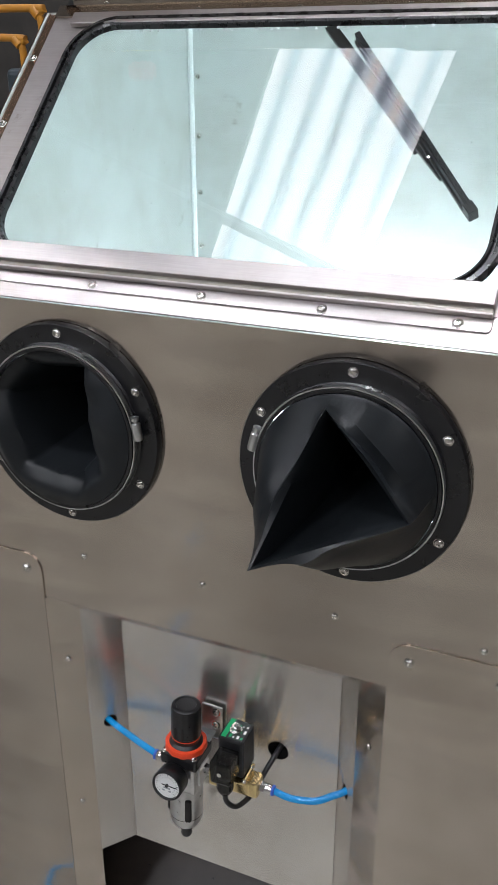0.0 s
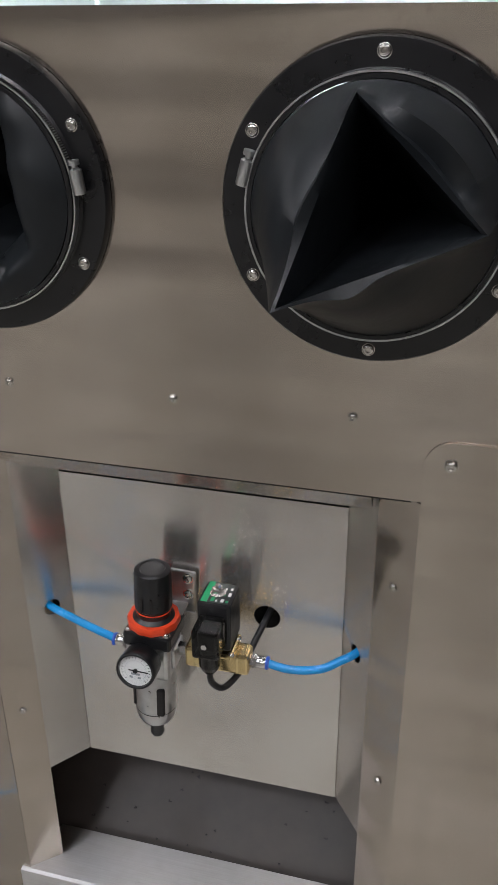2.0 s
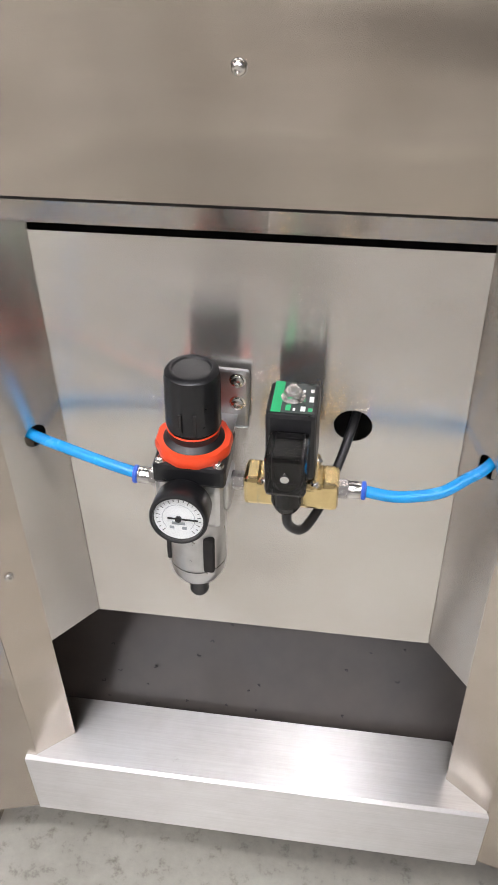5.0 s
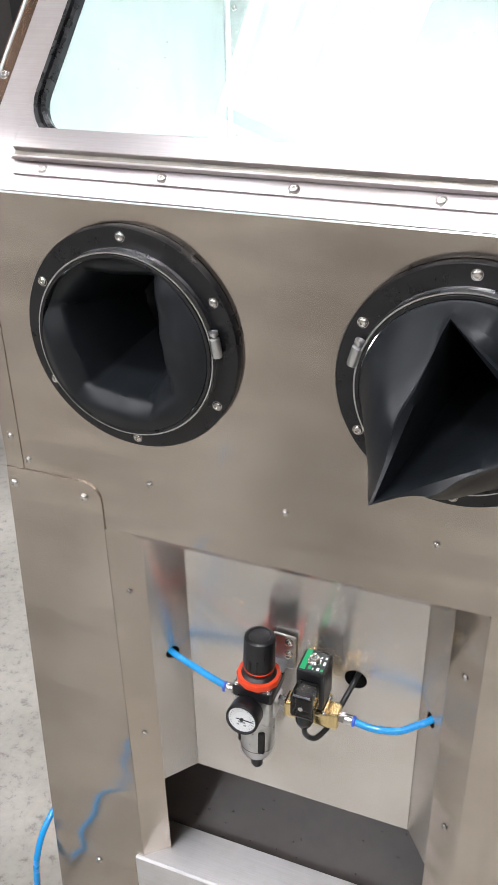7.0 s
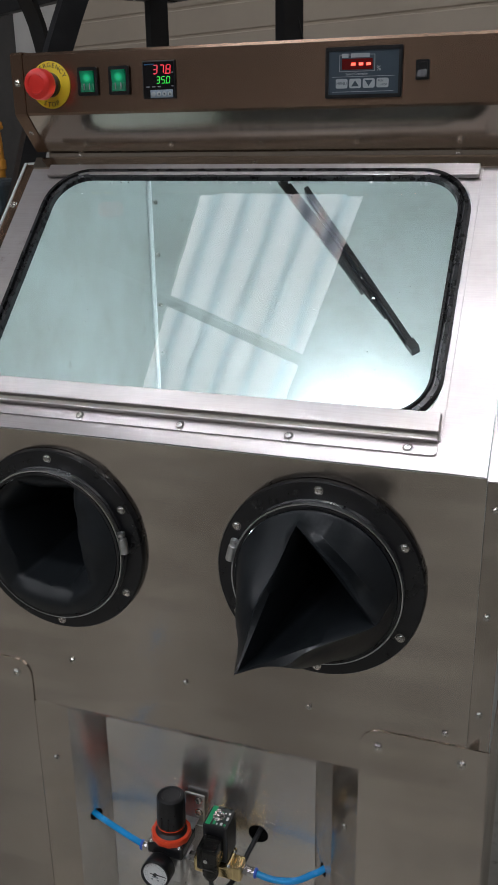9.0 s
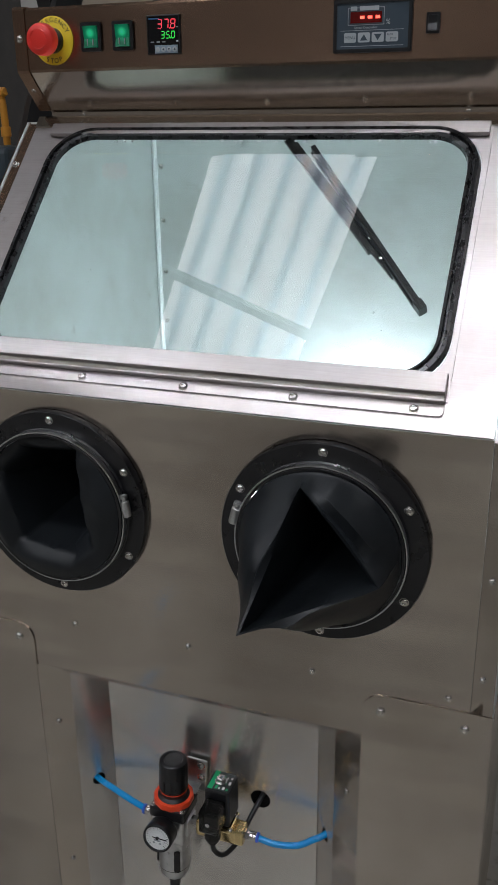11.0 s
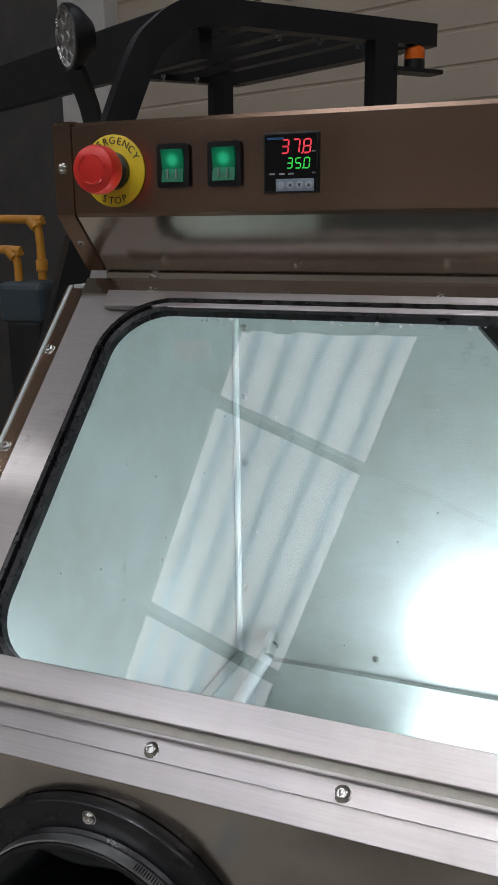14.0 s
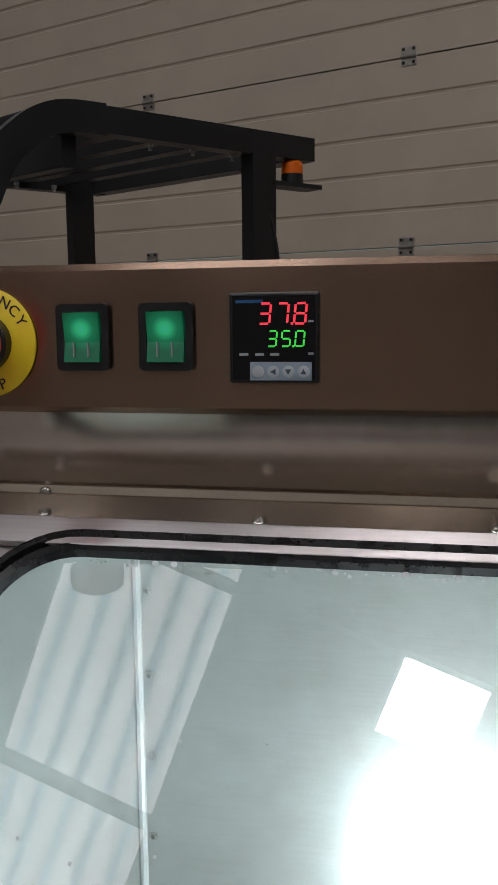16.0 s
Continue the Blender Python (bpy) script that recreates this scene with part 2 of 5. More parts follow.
def concrete():
    m, n, l, b = base_material("concrete_floor")
    big = noise_node(n, l, 1.6, (1, 1, 1), 6, 0.65)
    small = noise_node(n, l, 40, (1, 1, 1), 5, 0.7)
    c = ramp(n, l, big.outputs[0], [(0.3, (0.22, 0.21, 0.19)), (0.5, (0.33, 0.32, 0.29)), (0.7, (0.42, 0.405, 0.37))])
    s = ramp(n, l, small.outputs[0], [(0.32, (0.55, 0.54, 0.52)), (0.45, (0.95, 0.95, 0.95)), (0.7, (1.08, 1.07, 1.05))])
    mix = n.new("ShaderNodeMix")
    mix.data_type, mix.blend_type = "RGBA", "MULTIPLY"
    mix.inputs[0].default_value = 1.0
    l.new(c.outputs[0], mix.inputs[6])
    l.new(s.outputs[0], mix.inputs[7])
    # broad light and dark patches added so the steel has bands to reflect
    patchy = noise_node(n, l, 0.8, (1, 1, 1), 3, 0.5)
    w = ramp(n, l, patchy.outputs[0], [(0.38, (0.56, 0.54, 0.52)), (0.60, (1.15, 1.14, 1.11))])
    mix2 = n.new("ShaderNodeMix")
    mix2.data_type, mix2.blend_type = "RGBA", "MULTIPLY"
    mix2.inputs[0].default_value = 1.0
    l.new(mix.outputs[2], mix2.inputs[6])
    l.new(w.outputs[0], mix2.inputs[7])
    l.new(mix2.outputs[2], b.inputs["Base Color"])
    b.inputs["Roughness"].default_value = 0.55
    bp = n.new("ShaderNodeBump")
    bp.inputs["Strength"].default_value = 0.25
    bp.inputs["Distance"].default_value = 0.003
    l.new(small.outputs[0], bp.inputs["Height"])
    l.new(bp.outputs[0], b.inputs["Normal"])
    return m


CONCRETE = concrete()


# ---- mesh helpers ----
def link_bm(name, bm, mat, parent=None, label="", smooth=False):
    bmesh.ops.recalc_face_normals(bm, faces=bm.faces)
    me = bpy.data.meshes.new(name)
    bm.to_mesh(me)
    bm.free()
    me.materials.append(mat)
    if smooth:
        for p in me.polygons:
            p.use_smooth = True
        try:
            me.set_sharp_from_angle(angle=radians(38))
        except AttributeError:
            pass
    ob = new(name, me)
    ob.parent = parent
    if label:
        ob["label"] = label
    return ob


part = link_bm


def thing(name, label, category, loc=(0, 0, 0), group="", kind=""):
    ob = new(name)
    ob.location = loc
    return tagged(ob, label, category, group, kind)


def box_bm(lo, hi, bevel=0.0, seg=2):
    bm = bmesh.new()
    c = [(lo[k] + hi[k]) / 2 for k in range(3)]
    s = [hi[k] - lo[k] for k in range(3)]
    bmesh.ops.create_cube(bm, size=1, matrix=Matrix.LocRotScale(c, None, s))
    if bevel:
        bmesh.ops.bevel(bm, geom=bm.edges[:], offset=bevel, segments=seg, affect="EDGES", profile=0.5)
    return bm


def axis_matrix(p, axis):
    q = Vector(axis).normalized().to_track_quat("Z", "Y")
    return Matrix.Translation(p) @ q.to_matrix().to_4x4()


def lathe(profile, p=(0, 0, 0), axis=(0, 0, 1), n=32, bm=None):
    """Turned body: (radius, height) pairs along the axis from p."""
    bm = bm or bmesh.new()
    m = axis_matrix(p, axis)
    rings = []
    for r, h in profile:
        if r < 1e-6:
            rings.append([bm.verts.new(m @ Vector((0, 0, h)))])
        else:
            rings.append([bm.verts.new(m @ Vector((r * math.cos(2 * math.pi * k / n), r * math.sin(2 * math.pi * k / n), h))) for k in range(n)])
    for a, b in zip(rings, rings[1:]):
        for k in range(n):
            j = (k + 1) % n
            if len(a) == 1 and len(b) > 1:
                bm.faces.new((a[0], b[k], b[j]))
            elif len(b) == 1 and len(a) > 1:
                bm.faces.new((a[k], a[j], b[0]))
            elif len(a) > 1:
                bm.faces.new((a[k], a[j], b[j], b[k]))
    return bm


def smooth_path(pts, sub=8):
    pts = [Vector(p) for p in pts]
    out = []
    for i in range(len(pts) - 1):
        p0, p1, p2, p3 = pts[max(i - 1, 0)], pts[i], pts[i + 1], pts[min(i + 2, len(pts) - 1)]
        for k in range(sub):
            t = k / sub
            out.append(0.5 * ((2 * p1) + (p2 - p0) * t + (2 * p0 - 5 * p1 + 4 * p2 - p3) * t * t + (3 * p1 - p0 - 3 * p2 + p3) * t ** 3))
    out.append(pts[-1])
    return out


def tube(pts, r, n=12, sub=8, bm=None, cap=True):
    bm = bm or bmesh.new()
    path = smooth_path(pts, sub) if sub > 1 else [Vector(p) for p in pts]
    rings = []
    up = Vector((0.13, 0.21, 0.97))
    for i, p in enumerate(path):
        d = (path[min(i + 1, len(path) - 1)] - path[max(i - 1, 0)]).normalized()
        a = d.cross(up).normalized()
        b = d.cross(a)
        rings.append([bm.verts.new(p + r * (math.cos(2 * math.pi * k / n) * a + math.sin(2 * math.pi * k / n) * b)) for k in range(n)])
    for a, b in zip(rings, rings[1:]):
        for k in range(n):
            bm.faces.new((a[k], a[(k + 1) % n], b[(k + 1) % n], b[k]))
    if cap:
        bm.faces.new(rings[0])
        bm.faces.new(rings[-1])
    return bm


def circle(cx, cy, r, n=48):
    return [(cx + r * math.cos(2 * math.pi * k / n), cy + r * math.sin(2 * math.pi * k / n)) for k in range(n)]


def round_rect(x0, y0, x1, y1, r, n=8):
    out = []
    for cx, cy, a0 in ((x1 - r, y1 - r, 0), (x0 + r, y1 - r, 90), (x0 + r, y0 + r, 180), (x1 - r, y0 + r, 270)):
        for k in range(n + 1):
            a = radians(a0 + 90 * k / n)
            out.append((cx + r * math.cos(a), cy + r * math.sin(a)))
    return out


def plate(outline, holes, thick, m, bevel=0.0):
    """A sheet in the local x-y plane with holes, from z 0 down to -thick, placed by m."""
    bm = bmesh.new()
    edges = []
    for loop in (outline, *holes):
        vs = [bm.verts.new((x, y, 0)) for x, y in loop]
        edges += [bm.edges.new((vs[k], vs[(k + 1) % len(vs)])) for k in range(len(vs))]
    bmesh.ops.triangle_fill(bm, use_beauty=True, use_dissolve=False, edges=edges)
    for f in bm.faces:
        if f.normal.z < 0:
            f.normal_flip()
    g = bmesh.ops.extrude_face_region(bm, geom=bm.faces[:])
    for v in g["geom"]:
        if isinstance(v, bmesh.types.BMVert):
            v.co.z -= thick
    bmesh.ops.transform(bm, matrix=m, verts=bm.verts)
    return bm


def fold(section, x0, x1, thick=0.002):
    """A bent sheet: a (y, z) polyline run from x0 to x1, thickened inward."""
    bm = bmesh.new()
    a = [bm.verts.new((x0, y, z)) for y, z in section]
    b = [bm.verts.new((x1, y, z)) for y, z in section]
    for k in range(len(section) - 1):
        bm.faces.new((a[k], b[k], b[k + 1], a[k + 1]))
    bm.normal_update()
    bmesh.ops.solidify(bm, geom=bm.faces[:], thickness=thick)
    return bm


FRONT = Matrix(((1, 0, 0, 0), (0, 0, -1, 0), (0, 1, 0, 0), (0, 0, 0, 1)))   # sheet x,y -> world x,z, facing -y
SLOPE_ANGLE = math.atan(1.0)
SLOPE = Matrix.Translation((0, -0.0165, 1.4045)) @ Matrix.Rotation(SLOPE_ANGLE, 4, "X")   # sheet y runs up the slope


def on_slope(x, s, out=0.0):
    return SLOPE @ Vector((x, s, out))


def bolt_bm(p, axis, r=0.0062, h=0.0035, socket=True):
    """A button-head socket bolt with its dark socket recess and washer."""
    rs = r * 0.42
    prof = [(r * 1.12, 0), (r * 1.12, h * 0.12), (r, h * 0.18), (r * 0.93, h * 0.55), (r * 0.72, h * 0.9), (rs * 1.1, h)]
    prof += [(rs, h * 0.98), (rs * 0.95, h * 0.35), (0, h * 0.3)] if socket else [(0, h * 1.03)]
    return lathe(prof, p, axis, 14)


def bolts(parent, places, axis, r=0.0062, h=0.0035, name="bolt"):
    first = None
    for p in places:
        if first is None:
            first = part(name, bolt_bm((0, 0, 0), axis, r, h), BOLT, parent, "", True)
            first.location = p
        else:
            o = new(name, first.data)
            o.parent = parent
            o.location = p


def text_part(name, body, size, mat, parent, m, label="", align="CENTER"):
    cu = bpy.data.curves.new(name, "FONT")
    cu.body = body
    cu.size = size
    cu.align_x, cu.align_y = align, "CENTER"
    cu.extrude = 0.0002
    tmp = bpy.data.objects.new(name, cu)
    scene.collection.objects.link(tmp)
    me = bpy.data.meshes.new_from_object(tmp.evaluated_get(bpy.context.evaluated_depsgraph_get()))
    bpy.data.objects.remove(tmp)
    bpy.data.curves.remove(cu)
    me.materials.clear()
    me.materials.append(mat)
    ob = new(name, me)
    ob.parent = parent
    ob.matrix_basis = m
    if label:
        ob["label"] = label
    return ob


# ---- the hall: floor, walls, roof ----
ROT = Matrix.Rotation(radians(-20.5), 4, "Z")
DOOR_V = 2.95
H = 6.0


def hall(bm):
    bmesh.ops.transform(bm, matrix=ROT, verts=bm.verts)
    return bm


tagged(part("floor", hall(box_bm((-9, -12, -0.15), (9, DOOR_V + 0.35, 0))), CONCRETE), "grey worn concrete workshop floor with dark specks", "floor", kind="structure")
tagged(part("wall_west", hall(box_bm((-9.2, -12, 0), (-9, DOOR_V + 0.35, H + 0.3))), WALL_PAINT), "pale painted hall wall", "wall", kind="structure")
tagged(part("wall_east", hall(box_bm((9, -12, 0), (9.2, DOOR_V + 0.35, H + 0.3))), WALL_PAINT), "pale painted hall wall", "wall", kind="structure")
tagged(part("wall_south", hall(box_bm((-9.2, -12.2, 0), (9.2, -12, H + 0.3))), WALL_PAINT), "pale painted hall wall", "wall", kind="structure")
DOOR_L, DOOR_R, DOOR_TOP = -3.82, 2.6, 4.3
tagged(part("wall_north", hall(box_bm((-9.2, DOOR_V + 0.02, 0), (DOOR_L - 0.42, DOOR_V + 0.3, H + 0.3))), WALL_DARK), "dark blockwork hall wall beside the sectional door", "wall", kind="structure")
tagged(part("wall_north_east", hall(box_bm((DOOR_R, DOOR_V, 0), (9.2, DOOR_V + 0.3, H + 0.3))), WALL_PAINT), "pale grey hall wall beside the sectional door", "wall", kind="structure")
tagged(part("wall_north_lintel", hall(box_bm((DOOR_L, DOOR_V, DOOR_TOP), (DOOR_R, DOOR_V + 0.3, H + 0.3))), WALL_PAINT), "pale grey wall above the sectional door", "wall", kind="structure")

tagged(part("trim_door_jamb", hall(box_bm((DOOR_L - 0.42, DOOR_V, 0), (DOOR_L, DOOR_V + 0.3, H + 0.3), 0.01)), JAMB), "pale painted door jamb beside the sectional door", "door jamb", kind="structure")
# roof with skylight strips between the sheets
STRIPS = (-6.0, -1.225, 3.6)   # strip centres across the hall
SW = 0.515
bm = bmesh.new()
cuts = [-9.2]
for c in STRIPS:
    cuts += [c - SW, c + SW]
cuts.append(9.2)
for k in range(0, len(cuts), 2):
    b = box_bm((cuts[k], -12.2, H), (cuts[k + 1], DOOR_V + 0.35, H + 0.06))
    me_tmp = bpy.data.meshes.new("tmp")
    b.to_mesh(me_tmp)
    b.free()
    bm.from_mesh(me_tmp)
    bpy.data.meshes.remove(me_tmp)
tagged(part("ceiling", hall(bm), ROOF_SHEET), "grey sheet roof of the hall", "roof", kind="structure")
for c in STRIPS:
    bm = bmesh.new()
    n_c = 40
    rows_v = []
    for y in (-12.2, DOOR_V + 0.35):
        rows_v.append([bm.verts.new((c - SW + 2 * SW * k / n_c, y, H + 0.03 + 0.018 * math.cos(2 * math.pi * k / 8))) for k in range(n_c + 1)])
    for k in range(n_c):
        bm.faces.new((rows_v[0][k], rows_v[0][k + 1], rows_v[1][k + 1], rows_v[1][k]))
    tagged(part("skylight", hall(bm), SKY_SHEET, None, "", True), "translucent corrugated skylight strip lit by daylight", "skylight", "skylight strips", "structure")
for y in (-11.0, -9.4, -7.8, -6.2, -4.6, -3.0, -1.4, 0.2, 1.8):
    tagged(part("purlin", hall(box_bm((-9.2, y - 0.025, H - 0.10), (9.2, y + 0.025, H), 0.004)), PURLIN), "grey steel roof purlin under the sheets", "beam", "roof purlins", "structure")


def highbay(x, y):
    t = thing("highbay_lamp", "square white led panel lamp hung from the roof", "lamp", group="highbay lamps")
    t.matrix_basis = ROT
    part("housing", box_bm((x - 0.26, y - 0.25, H - 0.10), (x + 0.26, y + 0.25, H - 0.04), 0.01), ALU, t)
    part("panel", box_bm((x - 0.24, y - 0.23, H - 0.112), (x + 0.24, y + 0.23, H - 0.102)), BAY_LIGHT, t, "glowing white led panel")
    for sx in (-0.2, 0.2):
        part("hanger", tube([(x + sx, y, H - 0.04), (x + sx, y, H)], 0.006, 6, 1), ZINC, t)
    return t


for x, y in ((0.55, -1.59), (0.55, -4.3), (0.55, -7.0), (-3.7, -4.3), (5.2, -4.3)):
    highbay(x, y)


# ---- the cabinet ----
cab = thing("blast_cabinet", "brushed stainless steel blast cabinet on two wide sheet legs", "cabinet")
PORTS = ((-0.194, 1.234), (0.198, 1.234))
XL, XR = -0.412, 0.428

part("front_panel", plate([(XL, 0.943), (0.401, 0.943), (0.401, 1.396), (XL, 1.396)],
     [circle(x, z, 0.112, 56) for x, z in PORTS], 0.003, FRONT), STEEL_V, cab)
CHAMFER = Matrix.Translation((0.402, -0.0014, 0)) @ Matrix.Rotation(radians(32), 4, "Z") @ FRONT
part("corner_strip", plate([(0, 0.955), (0.032, 0.955), (0.032, 1.394), (0, 1.394)], [], 0.0012, CHAMFER), STEEL_V, cab, "corner strip folded back round the side")
part("corner_strip", plate([(-0.413, 0.955), (-0.386, 0.955), (-0.386, 1.394), (-0.413, 1.394)], [], 0.0012, Matrix.Translation((0, -0.0014, 0)) @ FRONT), STEEL_V, cab)
side = [(0.020, 0.945), (0.020, 1.393), (-0.012, 1.398), (0.335, 1.745), (0.80, 1.745), (0.80, 0.945)]
YZ = Matrix(((0, 0, 1, 0), (1, 0, 0, 0), (0, 1, 0, 0), (0, 0, 0, 1)))
part("side_panel", plate(side, [], 0.004, Matrix.Translation((XL + 0.006, 0, 0)) @ YZ), STEEL_IN, cab, "wet grey-green steel chamber wall")
part("side_panel", plate(side, [], 0.004, Matrix.Translation((XR, 0, 0)) @ YZ), STEEL_IN, cab, "wet grey-green steel chamber wall")
part("back_panel", box_bm((XL + 0.008, 0.793, 0.945), (XR - 0.006, 0.797, 1.745)), STEEL_IN, cab, "wet grey-green steel chamber wall")
part("roof_panel", box_bm((XL + 0.008, 0.335, 1.741), (XR - 0.006, 0.792, 1.745)), STEEL_IN, cab)
part("silicone_bead", tube([(XL + 0.011, 0.790, 1.085), (XL + 0.011, 0.790, 1.4), (XL + 0.011, 0.790, 1.738)], 0.0055, 8, 4), SILICONE, cab, "white silicone sealing bead in the chamber corner")
part("chamber_ledge", box_bm((XL + 0.008, 0.780, 1.078), (XR - 0.006, 0.7925, 1.081)), STEEL_IN, cab)
part("chamber_ledge", box_bm((XL + 0.008, 0.03, 1.078), (XL + 0.026, 0.7795, 1.081)), STEEL_IN, cab)
bm = bmesh.new()
v = [bm.verts.new(p) for p in ((XL + 0.026, 0.782, 1.078), (XR - 0.02, 0.782, 1.078), (XR - 0.05, 0.757, 1.000), (XL + 0.055, 0.757, 1.000),
                               (XL + 0.026, 0.03, 1.078), (XL + 0.055, 0.06, 1.000))]
bm.faces.new((v[0], v[1], v[2], v[3]))
bm.faces.new((v[4], v[0], v[3], v[5]))
bm.normal_update()
bmesh.ops.solidify(bm, geom=bm.faces[:], thickness=0.002)
part("hopper_wall", bm, STEEL_IN, cab)
# base under the grid, the shade down there put into its colour
part("chamber_base", box_bm((XL + 0.008, 0.006, 0.938), (XR - 0.006, 0.79, 0.941)), GAP_SHADE_AND_DARK, cab)
bolts(cab, [(XL + 0.024, 0.7925, z) for z in (1.203, 1.315, 1.425, 1.536, 1.648)], (0, -1, 0), 0.0050, 0.003)
bolts(cab, [(x, 0.7925, 1.110) for x in (-0.16, 0.06, 0.28)], (0, -1, 0), 0.0050, 0.003)
bolts(cab, [(XL + 0.018, y, 1.082) for y in (0.30, 0.52, 0.72)], (0, 0, 1), 0.005, 0.003)

# hood: frame sheet, window retainer, lower rail and top visor
WIN = (-0.315, 0.070, 0.317, 0.443)
part("hood_sheet", plate([(-0.382, 0), (0.401, 0), (0.401, 0.492), (-0.382, 0.492)], [round_rect(-0.334, 0.051, 0.336, 0.462, 0.07)], 0.003, SLOPE), STEEL_S, cab)
part("hood_side_strip", plate([(0.402, 0), (0.430, 0), (0.430, 0.490), (0.402, 0.490)], [], 0.003, SLOPE @ Matrix.Translation((0, 0, -0.010))), STEEL_S, cab)
# left strip takes the darker, shaded copy; the right one does not
part("hood_side_strip", plate([(-0.414, 0), (-0.383, 0), (-0.383, 0.490), (-0.414, 0.490)], [], 0.003, SLOPE @ Matrix.Translation((0, 0, -0.010))), STEEL_BOX_SHADED, cab)
part("window_retainer", plate([(-0.341, 0.040), (0.343, 0.040), (0.343, 0.468), (-0.341, 0.468)], [round_rect(-0.3335, 0.0515, 0.3355, 0.4615, 0.07)], 0.002,
     SLOPE @ Matrix.Translation((0, 0, 0.0022))), STEEL_S, cab)
bm = bmesh.new()
inner, outer = round_rect(*WIN, 0.055, 10), round_rect(WIN[0] - 0.018, WIN[1] - 0.018, WIN[2] + 0.018, WIN[3] + 0.018, 0.073, 10)
prof = ((0.0, 0.0015), (0.08, 0.009), (0.30, 0.0115), (0.38, 0.0075), (0.46, 0.0075), (0.56, 0.0125), (0.85, 0.0120), (1.0, 0.0020))
rings = [[bm.verts.new(SLOPE @ Vector((a[0] + (b[0] - a[0]) * f, a[1] + (b[1] - a[1]) * f, h))) for a, b in zip(inner, outer)] for f, h in prof]
for r0, r1 in zip(rings, rings[1:]):
    for k in range(len(r0)):
        bm.faces.new((r0[k], r0[(k + 1) % len(r0)], r1[(k + 1) % len(r0)], r1[k]))
part("window_seal", bm, SEAL, cab, "black ribbed rubber window seal", True)
bm = bmesh.new()
bm.faces.new([bm.verts.new(SLOPE @ Vector((x, y, 0.001))) for x, y in round_rect(WIN[0] - 0.006, WIN[1] - 0.006, WIN[2] + 0.006, WIN[3] + 0.006, 0.06)])
pane = part("window_pane", bm, GLASS, cab, "clear wet window glass")
if pane.data.polygons[0].normal.z < 0:
    pane.data.flip_normals()
pane.visible_shadow = False


def slope_box(name, x0, s0, x1, s1, h0, h1, mat, bevel=0.0, label=""):
    bm = box_bm((x0, s0, h0), (x1, s1, h1), bevel)
    bmesh.ops.transform(bm, matrix=SLOPE, verts=bm.verts)
    return part(name, bm, mat, cab, label)


slope_box("rail_lip", -0.332, 0.0455, 0.340, 0.072, 0.0045, 0.0165, STEEL_S, 0.001)
slope_box("rail_lip", -0.332, 0.0355, 0.340, 0.0385, 0.0045, 0.0125, STEEL_S, 0.001)
slope_box("rail_groove", -0.331, 0.0385, 0.339, 0.0455, 0.0045, 0.0095, HINGE)
part("rail_flange", plate(round_rect(-0.333, 0.0200, 0.340, 0.0375, 0.006), [], 0.0025, SLOPE @ Matrix.Translation((0, 0, 0.003))), STEEL_S, cab)
nrm = SLOPE.to_3x3() @ Vector((0, 0, 1))
bolts(cab, [on_slope(x, 0.0270, 0.003) for x in (-0.292, -0.143, 0.006, 0.155, 0.305)], nrm, 0.0056, 0.004)
slope_box("visor", -0.343, 0.447, 0.339, 0.468, 0.004, 0.0115, STEEL_S, 0.001)
slope_box("hood_top_strip", -0.381, 0.4685, 0.400, 0.490, 0.0005, 0.004, STEEL_UNDER)
bolts(cab, [on_slope(x, 0.4735, 0.004) for x in (-0.296, -0.145, 0.005, 0.155, 0.305)], nrm, 0.0050, 0.0035)
bolts(cab, [on_slope(x, s, -0.010) for x, s in ((-0.400, 0.402), (-0.400, 0.280), (-0.400, 0.158), (-0.400, 0.040))], nrm, 0.0055, 0.0035)
bolts(cab, [on_slope(0.416, s, -0.010) for s in (0.040, 0.158, 0.277, 0.396)], nrm, 0.0055, 0.0035)

# front bolts
bolts(cab, [(x, 0, 1.030) for x in (-0.377, -0.190, -0.002, 0.185, 0.372)], (0, -1, 0), 0.0050, 0.004)
bolts(cab, [(-0.400, -0.0014, z) for z in (1.064, 1.209, 1.355)], (0, -1, 0), 0.0050, 0.0035)
bolts(cab, [CHAMFER @ Vector((0.013, z, 0)) for z in (1.064, 1.209, 1.355)], (0.53, -0.85, 0), 0.0050, 0.0035)

# control box
sec = [(0.62, 1.906), (0.2765, 1.906), (0.2735, 1.903), (0.2735, 1.822), (0.2755, 1.819), (0.326, 1.765), (0.331, 1.761), (0.3312, 1.747)]
# one bent sheet in two colours: front painted shaded, underside painted lit
part("control_box", fold(sec[:5], -0.358, 0.425), STEEL_BOX_SHADED, cab, "brushed steel control box front with its dim brown reflections put in the colour")
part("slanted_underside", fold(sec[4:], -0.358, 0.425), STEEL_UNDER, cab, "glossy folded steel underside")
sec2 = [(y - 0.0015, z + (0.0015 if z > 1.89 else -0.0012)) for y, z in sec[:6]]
part("end_cap", fold(sec2, -0.377, -0.3565), STEEL_BOX_SHADED, cab)
part("end_plate", plate([(0.2735, 1.82), (0.327, 1.764), (0.62, 1.76), (0.62, 1.905), (0.2735, 1.905)], [], 0.002, Matrix.Translation((-0.375, 0, 0)) @ YZ), STEEL_BOX_SHADED, cab)
part("end_plate", plate([(0.2735, 1.82), (0.327, 1.764), (0.62, 1.76), (0.62, 1.905), (0.2735, 1.905)], [], 0.002, Matrix.Translation((0.427, 0, 0)) @ YZ), STEEL_BOX_SHADED, cab)
